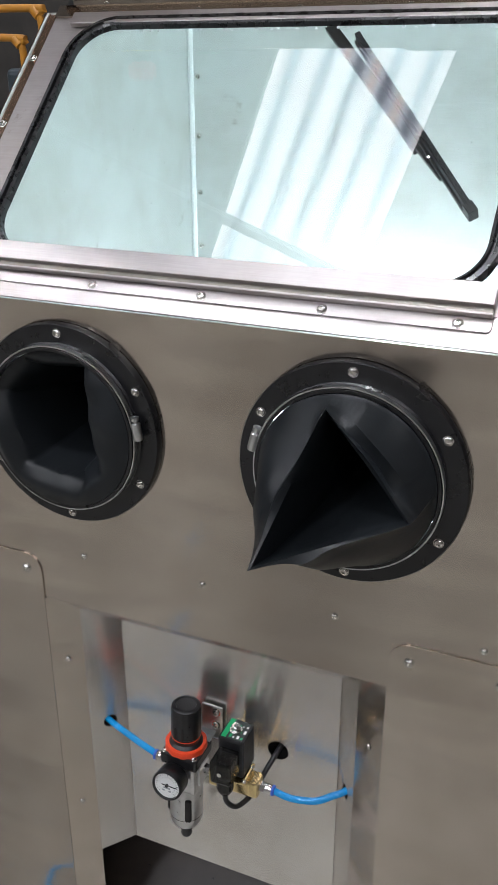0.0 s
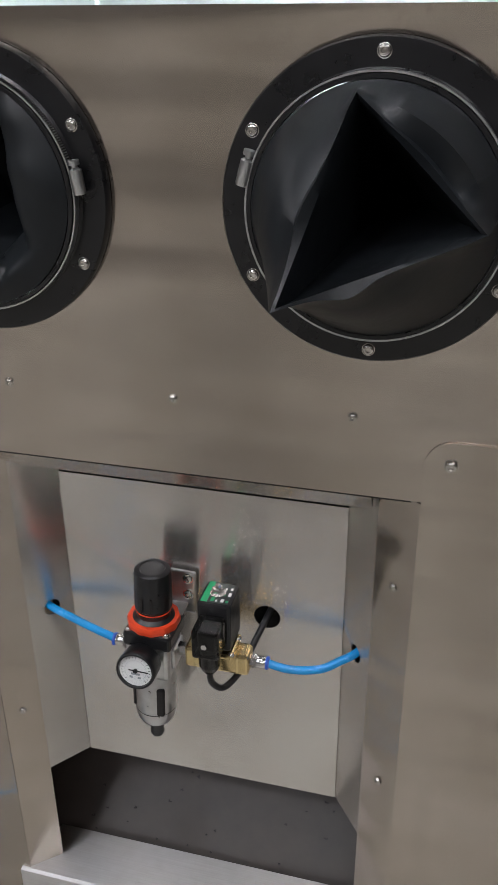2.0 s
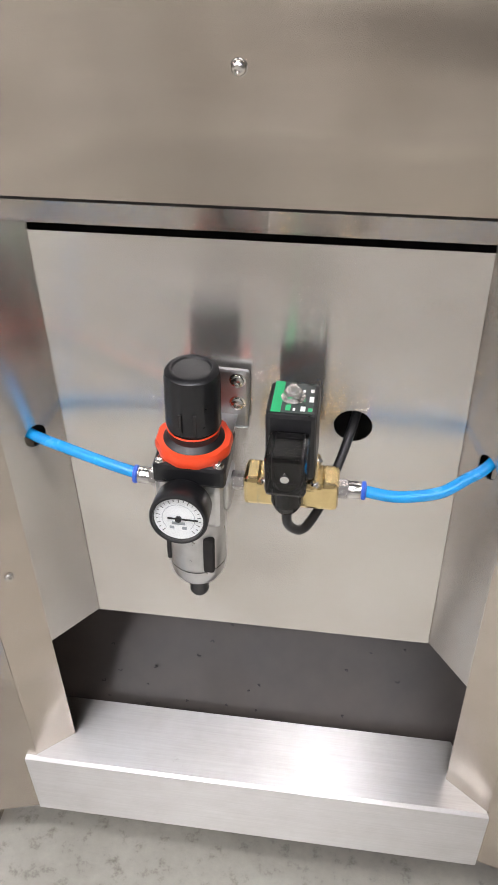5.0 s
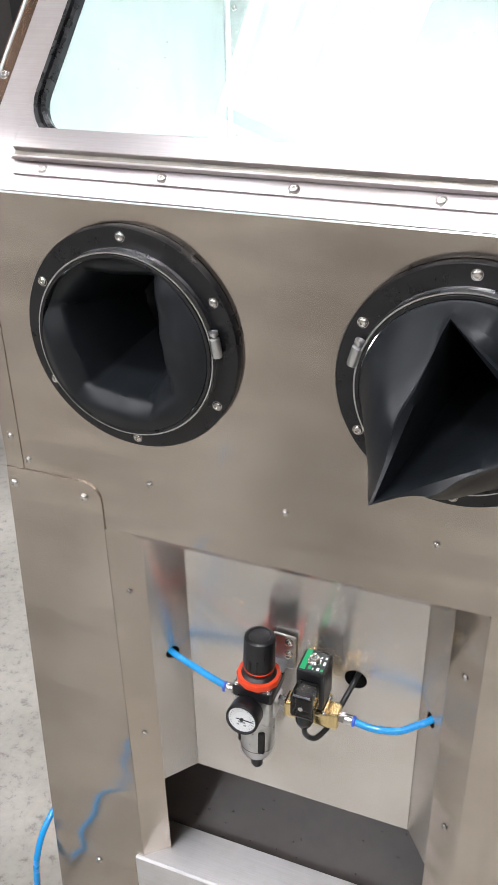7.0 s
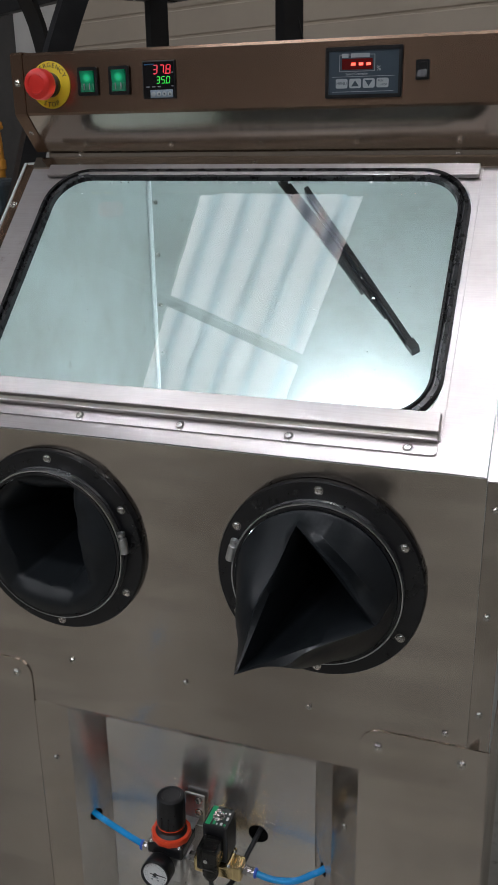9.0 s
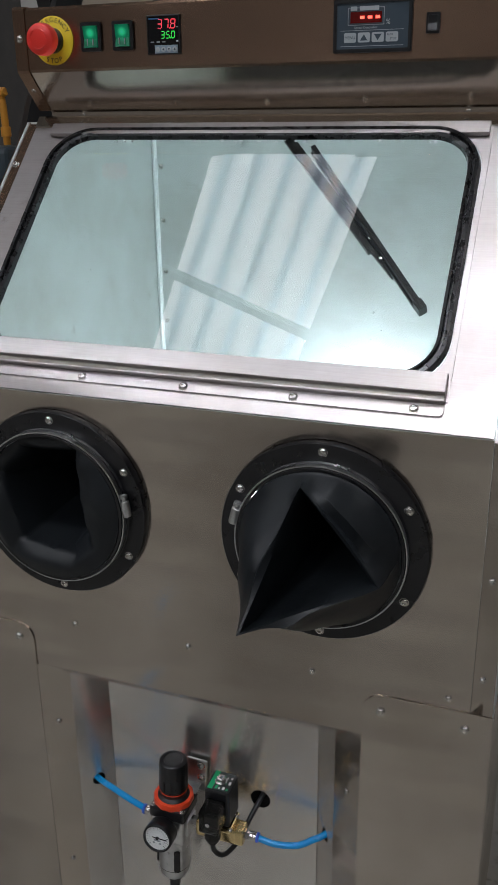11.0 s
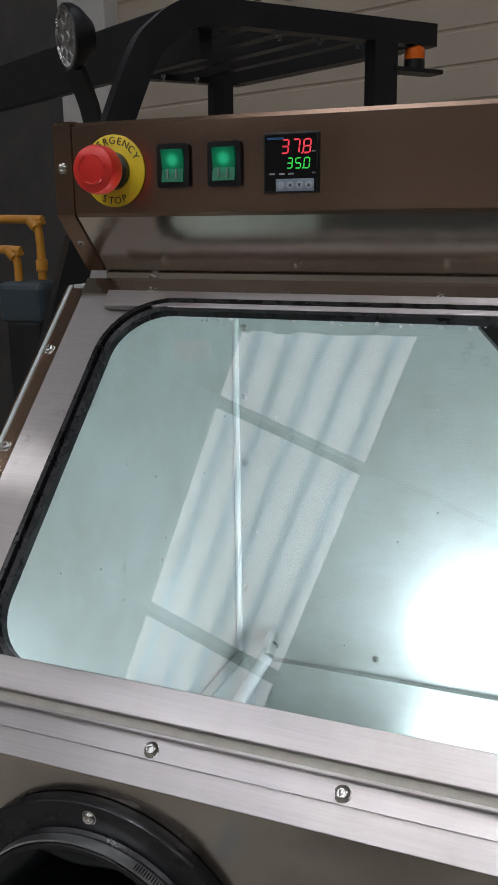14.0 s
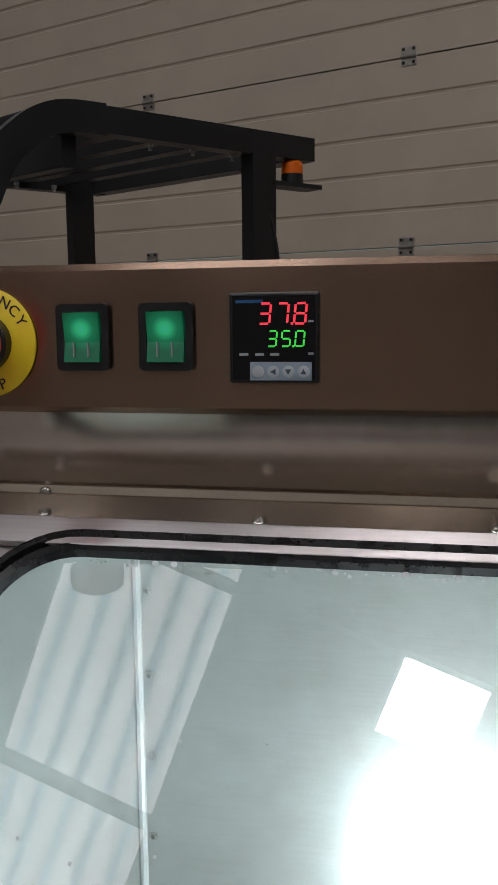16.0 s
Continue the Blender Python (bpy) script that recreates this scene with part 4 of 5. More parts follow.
def speed_controller():
    t = thing("speed_controller", "slate blue speed controller with a red led display and four keys", "controller", (0.179, FY, 1.863))
    part("bezel", plate(round_rect(-0.0505, -0.0310, 0.0505, 0.0310, 0.002), [round_rect(-0.0460, -0.0265, 0.0460, 0.0265, 0.001)], 0.003, Matrix.Translation((0, -0.003, 0)) @ FRONT), BLACK, t)
    part("overlay", box_bm((-0.0462, -0.0016, -0.0267), (0.0462, 0.010, 0.0267)), PANEL_BLUE, t)
    part("display_frame", plate(round_rect(-0.0320, 0.0010, 0.0150, 0.0215, 0.0008), [round_rect(-0.0312, 0.0018, 0.0142, 0.0207, 0.0006)], 0.0003, Matrix.Translation((0, -0.0019, 0)) @ FRONT), GREY_PRINT, t)
    part("display", box_bm((-0.0285, -0.0022, 0.0035), (0.0120, -0.0015, 0.0165)), RED_WINDOW, t, "dark red display window")
    for k in range(3):
        part("led_bar", box_bm((-0.0160 + 0.0100 * k, -0.0026, 0.0083), (-0.0105 + 0.0100 * k, -0.0021, 0.0116)), LED_DOT, t, "glowing red led bar")
    for x, w in ((-0.0285, 0.0085), (-0.0165, 0.0245)):
        part("tab", box_bm((x, -0.0024, 0.0178), (x + w, -0.0018, 0.0228), 0.0002), KEY_GREY, t)
    text_part("print", "%", 0.0085, KEY_GREY, t, Matrix.Translation((0.0200, -0.0018, 0.0040)) @ FRONT)
    text_part("print", "Speed Controller", 0.0042, KEY_GREY, t, Matrix.Translation((-0.0085, -0.0018, -0.0018)) @ FRONT)
    for z in (-0.0052, -0.0235):
        part("rule", box_bm((-0.0410, -0.0019, z), (0.0400, -0.0016, z + 0.0005)), KEY_GREY, t)
    for k in range(4):
        x = -0.0285 + 0.0180 * k
        key = part("key", plate(round_rect(x - 0.0078, -0.0190, x + 0.0078, -0.0075, 0.0022), [], 0.0006, Matrix.Translation((0, -0.0024, 0)) @ FRONT), KEY_GREY, t, "pale grey membrane key")
        if k in (1, 2):
            bm = bmesh.new()
            s = 1 if k == 1 else -1
            bm.faces.new([bm.verts.new((x + a * 0.0050, -0.00265, -0.01325 + s * b * 0.0036)) for a, b in ((-1, -1), (1, -1), (0, 1))])
            part("arrow", bm, PANEL_BLUE, key)
        elif k == 0:
            text_part("print", "MENU", 0.0050, PANEL_BLUE, key, Matrix.Translation((x, -0.0026, -0.01325)) @ FRONT)
        else:
            text_part("print", "RUN", 0.0034, PANEL_BLUE, key, Matrix.Translation((x - 0.0025, -0.0026, -0.0108)) @ FRONT)
            text_part("print", "STOP", 0.0034, PANEL_BLUE, key, Matrix.Translation((x + 0.0018, -0.0026, -0.0158)) @ FRONT)
    return t


speed_controller().scale = (1.05, 1, 1.05)
t = thing("small_switch", "small black rocker switch on the control box", "switch", (0.259, FY, 1.8635))
part("bezel", plate(round_rect(-0.0088, -0.0125, 0.0088, 0.0125, 0.001), [round_rect(-0.0062, -0.0095, 0.0062, 0.0095, 0.0008)], 0.0025, Matrix.Translation((0, -0.0025, 0)) @ FRONT), BLACK, t)
bm = bmesh.new()
prof = [(-0.0093, -0.0005), (-0.0093, -0.0060), (0.0, -0.0028), (0.0093, -0.0030), (0.0093, -0.0005)]
a = [bm.verts.new((-0.006, y, zz)) for zz, y in prof]
b = [bm.verts.new((0.006, y, zz)) for zz, y in prof]
for k in range(5):
    bm.faces.new((a[k], a[(k + 1) % 5], b[(k + 1) % 5], b[k]))
bm.faces.new(a)
bm.faces.new(b)
part("lever", bm, BLACK, t)


# ---- air service unit in the recess ----
RX, RY = -0.054, 0.030
t = thing("filter_regulator", "air filter regulator with black knob, red ring and round gauge", "air regulator", (RX - 0.021, RY, 0))
t.rotation_euler = (0, radians(1.75), 0)
bm = lathe([(0.020, 0.735), (0.0232, 0.739), (0.0228, 0.784), (0.0218, 0.7895), (0.0185, 0.792), (0.0160, 0.792), (0.0150, 0.7905), (0, 0.7905)], (0, 0, 0), (0, 0, 1), 48)
for vv in bm.verts:
    a = math.atan2(vv.co.y, vv.co.x)
    if 0.741 < vv.co.z < 0.787 and int((a + math.pi) / (2 * math.pi) * 48 + 0.01) % 6 == 0:
        vv.co.x *= 0.955
        vv.co.y *= 0.955
knob = part("knob", bm, BLACK, t, "black ribbed adjusting knob", True)
for sx in (-0.006, 0.006):
    part("slot", box_bm((sx - 0.0012, -0.0250, 0.741), (sx + 0.0012, -0.0235, 0.762)), GAP_SHADE_AND_DARK, knob)
part("neck", lathe([(0.0265, 0.716), (0.0265, 0.722), (0.0215, 0.727), (0.0215, 0.737), (0, 0.737)], (0, 0, 0), (0, 0, 1), 40), BLACK, t, "", True)
part("orange_line", lathe([(0.0222, 0.7335), (0.0228, 0.7345), (0.0222, 0.7355)], (0, 0, 0), (0, 0, 1), 40), RED_RING, t)
bm = lathe([(0.0245, 0.712), (0.0315, 0.712), (0.0325, 0.715), (0.0325, 0.719), (0.0312, 0.7225), (0.0255, 0.7225)], (0, 0, 0), (0, 0, 1), 60)
for vv in bm.verts:
    a = math.atan2(vv.co.y, vv.co.x)
    k = 1 + 0.035 * (0.5 - 0.5 * math.cos(12 * a)) - 0.02
    vv.co.x *= k
    vv.co.y *= k
part("lock_ring", bm, RED_RING, t, "orange-red notched locking ring", True)
part("bonnet", box_bm((-0.0310, -0.0290, 0.690), (0.0310, 0.0290, 0.712), 0.004), BLACK, t, "black square bonnet")
for sx in (-1, 1):
    o = part("screw", bolt_bm((0, 0, 0), (0, 0, 1), 0.0042, 0.004), CHROME, t, "", True)
    o.location = (sx * 0.0245, -0.0235, 0.712)
part("body", box_bm((-0.0275, -0.0265, 0.640), (0.0275, 0.0265, 0.690), 0.006), ALU, t, "cast aluminium body")
part("body_lug", box_bm((0.0265, -0.017, 0.655), (0.0325, 0.017, 0.686), 0.003), ALU, t)
part("body_lug", box_bm((-0.0325, -0.017, 0.655), (-0.0265, 0.017, 0.686), 0.003), ALU, t)
bowl = part("bowl", lathe([(0.0255, 0.642), (0.0265, 0.640), (0.0262, 0.575), (0.0250, 0.566), (0.0210, 0.5585), (0.0120, 0.5555), (0, 0.5555)], (0, 0, 0), (0, 0, 1), 48), ALU, t, "satin aluminium bowl guard", True)
part("bowl_window", box_bm((0.010, -0.0272, 0.583), (0.020, -0.0200, 0.625), 0.002), GAP_SHADE_AND_DARK, bowl, "dark sight slot")
part("bowl_window", box_bm((-0.0265, -0.0150, 0.583), (-0.0215, -0.0080, 0.625), 0.002), GAP_SHADE_AND_DARK, bowl, "dark sight slot")
part("bowl_line", lathe([(0.0266, 0.5795), (0.0268, 0.580), (0.0266, 0.5805)], (0, 0, 0), (0, 0, 1), 48), GAP_SHADE_AND_DARK, bowl)
part("drain", lathe([(0.0098, 0.556), (0.0098, 0.547), (0.0085, 0.545), (0.0092, 0.530), (0.0070, 0.526), (0, 0.526)], (0, 0, 0), (0, 0, 1), 24), BLACK, t, "black drain knob", True)
g = new("gauge")
g.parent = t
g.location = (-0.003, -0.0265, 0.676)
g.rotation_euler = (radians(-8), 0, 0)
GA = (0, -1, 0)
part("stem", lathe([(0.007, 0), (0.007, 0.010)], (0, 0, 0), GA, 16), BRASS, g)
part("case", lathe([(0, 0.006), (0.0215, 0.006), (0.0240, 0.009), (0.0248, 0.028), (0.0248, 0.0325), (0.0235, 0.0345), (0.0215, 0.0345), (0.0212, 0.031), (0, 0.031)], (0, 0, 0), GA, 48), BLACK, g, "black gauge case", True)
part("dial", lathe([(0, 0.0313), (0.0208, 0.0313)], (0, 0, 0), GA, 48), WHITE, g, "white dial with black scale")
bm = bmesh.new()
for k in range(21):
    a = radians(225 - 270 * k / 20)
    r0 = 0.0158 if k % 2 == 0 else 0.0172
    w = 0.00035
    p = [(r0, -w), (0.0190, -w), (0.0190, w), (r0, w)]
    bm.faces.new([bm.verts.new((x * math.cos(a) - y * math.sin(a), -0.0316, x * math.sin(a) + y * math.cos(a))) for x, y in p])
part("scale", bm, BLACK, g)
bm = bmesh.new()
ring = [(0.0135, 0.0140)]
for k in range(30):
    a0, a1 = radians(225 - 9 * k), radians(225 - 9 * (k + 1))
    bm.faces.new([bm.verts.new((r * math.cos(a), -0.0315, r * math.sin(a))) for r, a in ((0.0135, a0), (0.0139, a0), (0.0139, a1), (0.0135, a1))])
part("scale_arc", bm, GREY_PRINT, g)
part("needle", box_bm((-0.009, -0.0324, -0.0007), (0.0165, -0.0318, 0.0007)), BLACK, g)
part("needle_hub", lathe([(0.0028, 0.0315), (0.0028, 0.0335), (0, 0.0335)], (0, 0, 0), GA, 16), BLACK, g)
for x, z, w in ((-0.0055, -0.006, 0.011), (-0.0075, -0.0105, 0.004), (0.0030, -0.0105, 0.004)):
    part("print_bar", box_bm((x, -0.0318, z), (x + w, -0.0314, z + 0.0026)), GREY_PRINT, g)
part("lens", lathe([(0, 0.0342), (0.0214, 0.0338)], (0, 0, 0), GA, 40), LENS, g).visible_shadow = False
br = part("bracket", box_bm((0.004, 0.044, 0.700), (0.040, 0.0465, 0.762), 0.003), ZINC, t, "bent steel wall bracket")
part("bracket_arm", box_bm((0.006, 0.020, 0.712), (0.030, 0.0465, 0.7145)), ZINC, t)
for z in (0.752, 0.728):
    o = part("bolt", lathe([(0.0072, 0), (0.0072, 0.001), (0.0055, 0.0012), (0.0052, 0.0045), (0.003, 0.0052), (0.0025, 0.003), (0, 0.003)], (0, 0, 0), (0, -1, 0), 14), BOLT, t, "", True)
    o.location = (0.030, 0.044, z)


def push_fitting(name, p, axis, loc_label, ln=0.020):
    t = thing(name, loc_label, "fitting", p, "push-in air fittings")
    part("hex", lathe([(0.006, -0.004), (0.0085, -0.004), (0.0085, 0.006), (0.0078, 0.007)], (0, 0, 0), axis, 6), CHROME, t)
    part("sleeve", lathe([(0.0072, 0.006), (0.0076, 0.008), (0.0076, ln - 0.004), (0.0068, ln - 0.002), (0.005, ln - 0.002)], (0, 0, 0), axis, 20), CHROME, t, "", True)
    part("release_collar", lathe([(0.0052, ln - 0.003), (0.0082, ln - 0.002), (0.0082, ln + 0.001), (0.0050, ln + 0.002)], (0, 0, 0), axis, 20), plain("blue_collar", (0.02, 0.10, 0.55), 0.35), t, "blue release collar", True)
    return t


push_fitting("air_fitting", (RX - 0.0345, 0.030, 0.672), (-1, 0, 0.05), "nickel push-in fitting with a blue collar")
tagged(part("air_hose", tube([(RX - 0.050, 0.030, 0.673), (-0.135, 0.037, 0.676), (-0.175, 0.048, 0.680), HOLE_L, (-0.240, 0.072, 0.687)], 0.0052, 14), BLUE_TUBE, None, "", True), "blue plastic air hose from the regulator into the side wall", "hose")

# solenoid valve
t = thing("solenoid_valve", "brass solenoid valve with a black coil", "solenoid valve", (0.0300, 0.030, 0))
part("nipple", lathe([(0.0085, -0.052), (0.0085, -0.040), (0.0105, -0.040), (0.0105, -0.030), (0.008, -0.030)], (0, 0, 0.676), (1, 0, 0), 6), CHROME, t, "nickel hexagon nipple")
part("valve_body", box_bm((-0.0300, -0.0150, 0.662), (0.0300, 0.0150, 0.690), 0.004), BRASS, t, "cast brass valve body")
for sx in (-1, 1):
    part("valve_port", box_bm((sx * 0.0325 - 0.0080, -0.0140, 0.661), (sx * 0.0325 + 0.0080, 0.0140, 0.691), 0.004), BRASS, t)
    for sy in (-1, 1):
        o = part("screw", bolt_bm((0, 0, 0), (0, 0, 1), 0.0040, 0.004), CHROME, t, "", True)
        o.location = (sx * 0.0205, sy * 0.0155 - 0.002, 0.693)
part("cover", box_bm((-0.0235, -0.0225, 0.6885), (0.0235, 0.0225, 0.6955), 0.003), BRASS, t)
coil = part("coil", box_bm((-0.0205, -0.0190, 0.698), (0.0205, 0.0270, 0.766), 0.004), BLACK, t, "black moulded coil")
part("coil_label", box_bm((-0.0165, -0.0165, 0.7655), (0.0165, 0.0245, 0.7665)), plain("dark_label", (0.012, 0.02, 0.018), 0.3), coil, "dark green and black label")
part("coil_stripe", box_bm((-0.0163, -0.0163, 0.7664), (-0.0085, 0.0243, 0.7669)), GREEN_LABEL, coil, "green label stripe")
rs = random.Random(2)
for k in range(12):
    x, y = -0.005 + 0.006 * (k % 4), -0.0135 + 0.0125 * (k // 4)
    part("print_bar", box_bm((x, y, 0.7663), (x + rs.uniform(0.0018, 0.0042), y + rs.uniform(0.003, 0.007), 0.7668)), WHITE if k % 3 else GREEN_LABEL, coil)
part("washer", lathe([(0.004, 0.7665), (0.0098, 0.7665), (0.0098, 0.7680), (0.004, 0.7680)], (0, 0.003, 0), (0, 0, 1), 24), CHROME, coil, "", True)
part("nut", lathe([(0.0078, 0.768), (0.0080, 0.7725), (0.0070, 0.7745), (0.0040, 0.7747), (0.0036, 0.7790), (0, 0.7792)], (0, 0.003, 0), (0, 0, 1), 6), CHROME, coil, "nickel hexagon nut")
plug = part("plug", box_bm((-0.0165, -0.0560, 0.712), (0.0165, -0.0195, 0.752), 0.004), SMOKE, t, "smoked clear connector plug")
part("plug_core", box_bm((-0.0120, -0.0460, 0.716), (0.0120, -0.0200, 0.744), 0.003), BLACK, plug)
part("plug_screw", lathe([(0, 0), (0.0035, 0), (0.0035, 0.002), (0, 0.0022)], (0, -0.0562, 0.733), (0, -1, 0), 14), CHROME, plug, "", True)
part("gland", lathe([(0.0130, 0.714), (0.0130, 0.694), (0.0110, 0.688), (0.0085, 0.684), (0, 0.684)], (0, -0.038, 0), (0, 0, 1), 18), SMOKE, t, "smoked cable gland")
part("gland_core", lathe([(0.0100, 0.713), (0.0098, 0.688), (0.0055, 0.6865), (0, 0.6865)], (0, -0.038, 0), (0, 0, 1), 18), BLACK, t)
tagged(part("valve_cable", tube([(0.030, -0.008, 0.688), (0.031, -0.006, 0.664), (0.043, 0.006, 0.648), (0.057, 0.035, 0.655), (0.069, 0.055, 0.685), (0.078, 0.084, 0.704), (0.082, 0.11, 0.71)], 0.0042, 12), BLACK, None, "", True), "black cable looping from the valve plug into the back wall", "cable")
push_fitting("air_fitting", (0.0720, 0.030, 0.676), (1, 0, 0), "nickel push-in fitting with a blue collar")
tagged(part("air_hose", tube([(0.090, 0.030, 0.676), (0.120, 0.030, 0.672), (0.155, 0.036, 0.675), (0.178, 0.048, 0.683), HOLE_R, (0.218, 0.085, 0.70)], 0.0052, 14), BLUE_TUBE, None, "", True), "blue plastic air hose from the valve into the side wall", "hose")
tagged(part("air_hose", tube([(-0.470, 0.05, 0.24), (-0.474, -0.006, 0.215), (-0.480, -0.035, 0.16), (-0.485, -0.06, 0.06), (-0.50, -0.16, 0.007), (-0.56, -0.7, 0.0062), (-0.7, -1.3, 0.0062)], 0.006, 12), BLUE_TUBE, None, "", True), "blue plastic air hose running from the leg to the floor", "hose")

# ---- window wiper ----
t = thing("wiper", "black window wiper arm and blade on the chamber glass", "wiper")


def slope_tube(pts, r, n=8, sub=4):
    bm = tube(pts, r, n, sub)
    bmesh.ops.transform(bm, matrix=SLOPE, verts=bm.verts)
    return bm


def slope_bar(p, q, w, h0, h1):
    """A straight bar lying on the glass from p to q."""
    p, q = Vector((*p, 0)), Vector((*q, 0))
    d = (q - p)
    ln = d.length
    bm = box_bm((0, -w / 2, h0), (ln, w / 2, h1), 0.0006, 1)
    a = math.atan2(d.y, d.x)
    bmesh.ops.transform(bm, matrix=SLOPE @ Matrix.Translation(p) @ Matrix.Rotation(a, 4, "Z"), verts=bm.verts)
    return bm


TIP, ROOT = (0.290, 0.174), (0.072, 0.446)
def along(f, side=0.0):
    d = Vector((TIP[0] - ROOT[0], TIP[1] - ROOT[1]))
    nn = Vector((-d.y, d.x)).normalized()
    return (ROOT[0] + d.x * f + nn.x * side, ROOT[1] + d.y * f + nn.y * side)


part("blade_rubber", slope_bar(along(0.06, 0.009), TIP, 0.007, -0.012, -0.001), RUBBER, t, "black rubber blade")
part("blade_frame", slope_bar(along(0.06, 0.009), along(0.97), 0.012, -0.018, -0.012), BLACK, t)
part("arm", slope_bar(along(-0.10, -0.009), along(0.56, -0.004), 0.015, -0.026, -0.019), BLACK, t, "black painted wiper arm")
part("clip", slope_bar(along(0.45, -0.002), along(0.63, -0.002), 0.018, -0.030, -0.018), BLACK, t)
part("yoke", slope_bar(along(0.62, -0.006), along(0.80, -0.003), 0.006, -0.022, -0.016), BLACK, t)
part("tip_cap", slope_bar(along(0.965), along(1.01), 0.012, -0.017, -0.001), BLACK, t)
for q in (along(0.60), along(0.71, -0.004)):
    part("rivet", lathe([(0, 0), (0.003, 0), (0.003, 0.002), (0, 0.0025)], on_slope(*q, -0.010), nrm, 10), CHROME, t)

# ---- inside the chamber ----
t = thing("blast_hose", "milky braided hose with a steel coupling in the chamber", "hose")
part("coupling", lathe([(0.012, 0), (0.012, 0.010), (0.015, 0.010), (0.015, 0.022), (0.011, 0.024), (0.011, 0.034), (0.013, 0.036), (0.013, 0.046), (0.009, 0.048)], (-0.340, 0.792, 1.124), (0.1, -0.85, -0.5), 12), CHROME, t, "steel hose coupling")
part("hose", tube([(-0.336, 0.752, 1.102), (-0.353, 0.710, 1.065), (-0.362, 0.660, 1.035), (-0.355, 0.600, 1.018), (-0.32, 0.52, 1.016), (-0.22, 0.46, 1.016), (-0.08, 0.44, 1.016)], 0.0118, 16), HOSE_WHITE, t, "milky braided hose", True)
bm = plate([(-0.352, 0.08), (0.37, 0.08), (0.37, 0.752), (-0.352, 0.752)], [circle(-0.335 + 0.035 * i + (0.0175 if j % 2 else 0), 0.46 + 0.028 * j, 0.0085, 8) for i in range(20) for j in range(10)], 0.003, Matrix.Translation((0, 0, 1.001)))
tagged(part("work_grid", bm, BLACK_PAINT), "wet black perforated work grid in the chamber", "grid")
bm = bmesh.new()
rs = random.Random(8)
for k in range(150):
    rad = rs.uniform(0.0012, 0.0045)
    x = -0.345 + abs(rs.gauss(0, 0.13))
    lathe([(rad, 0), (rad * 0.85, rad * 0.4), (rad * 0.4, rad * 0.62), (0, rad * 0.68)], (min(x, 0.35), 0.742 - abs(rs.gauss(0, 0.022)), 1.0012), (0, 0, 1), 8, bm)
tagged(part("foam", bm, SILICONE, None, "", True), "white foam bubbles on the wet work grid", "foam", kind="stuff")
t = thing("chamber_lamp", "white led strip lamp low on the work grid", "lamp")
part("housing", box_bm((-0.13, 0.480, 1.004), (0.15, 0.530, 1.024), 0.002), ALU, t)
part("diffuser", box_bm((-0.12, 0.486, 1.0242), (0.14, 0.524, 1.0300)), CABIN_LIGHT, t, "glowing white diffuser")

# ---- forklift behind the cabinet ----
GZ = 2.357
GR, GL, GFR, GFL = Vector((-0.420, 2.43, GZ)), Vector((-0.901, 1.841, GZ)), Vector((-1.253, 2.916, GZ)), Vector((-1.734, 2.327, GZ))
t = thing("forklift", "black forklift overhead guard with work lamp and orange beacon", "forklift")


def bar(name, pts, w, h, mat=BLACK_PAINT, sub=6, label=""):
    """Box-section bar swept along pts; w across, h in height."""
    bm = bmesh.new()
    path = smooth_path(pts, sub) if sub > 1 else [Vector(p) for p in pts]
    rings = []
    for i, p in enumerate(path):
        d = (path[min(i + 1, len(path) - 1)] - path[max(i - 1, 0)]).normalized()
        sd = Vector((d.y, -d.x, 0))
        if sd.length < 0.2:
            sd = Vector((0.79, -0.61, 0))
        sd.normalize()
        up = sd.cross(d).normalized()
        rings.append([bm.verts.new(p + sd * a * w / 2 + up * b * h / 2) for a, b in ((-1, -1), (1, -1), (1, 1), (-1, 1))])
    for a, b in zip(rings, rings[1:]):
        for k in range(4):
            bm.faces.new((a[k], a[(k + 1) % 4], b[(k + 1) % 4], b[k]))
    bm.faces.new(rings[0])
    bm.faces.new(rings[-1])
    return part(name, bm, mat, t, label)


fwd = (GL - GR).normalized()
across = (GFR - GR).normalized()
for near, far in ((GL, GR), (GFL, GFR)):
    bar("side_rail", [far, far.lerp(near, 0.9)], 0.05, 0.065, sub=1)
    pp = far.lerp(near, 0.25 if near is GL else 0.12)
    bar("rear_post", [pp + Vector((0, 0, -0.03)), pp + Vector((0, 0, -1.3))], 0.05, 0.085, sub=1)
    if near is GFL:
        continue
    bar("front_leg", [far.lerp(near, 0.9), near + fwd * 0.05 + Vector((0, 0, -0.008)), near + fwd * 0.145 + Vector((0, 0, -0.06)), near + fwd * 0.225 + Vector((0, 0, -0.17)), near + fwd * 0.395 + Vector((0, 0, -0.60)), near + fwd * 0.615 + Vector((0, 0, -1.3))], 0.05, 0.075, sub=5)
for f in (0.02, 0.24, 0.42, 0.60, 0.78, 0.94):
    a = GR.lerp(GL, f)
    b = GFR.lerp(GFL, f)
    bar("cross_bar", [a + Vector((0, 0, 0.0)), b], 0.045 if f > 0.1 else 0.06, 0.03 if f > 0.1 else 0.06, sub=1)
for f in (0.30, 0.48, 0.66):
    for gq in (0.06, 0.94):
        p = GR.lerp(GL, f).lerp(GFR.lerp(GFL, f), gq)
        part("bolt", lathe([(0, 0), (0.010, 0), (0.010, 0.010), (0.006, 0.010), (0.006, 0.022), (0, 0.022)], p + Vector((0, 0, -0.02)), (0, 0, -1), 6), ZINC, t)
q = GL + fwd * 0.04
bm = box_bm((-0.46, -0.02, -0.130), (1.30, 0.02, 0.028), 0.004)
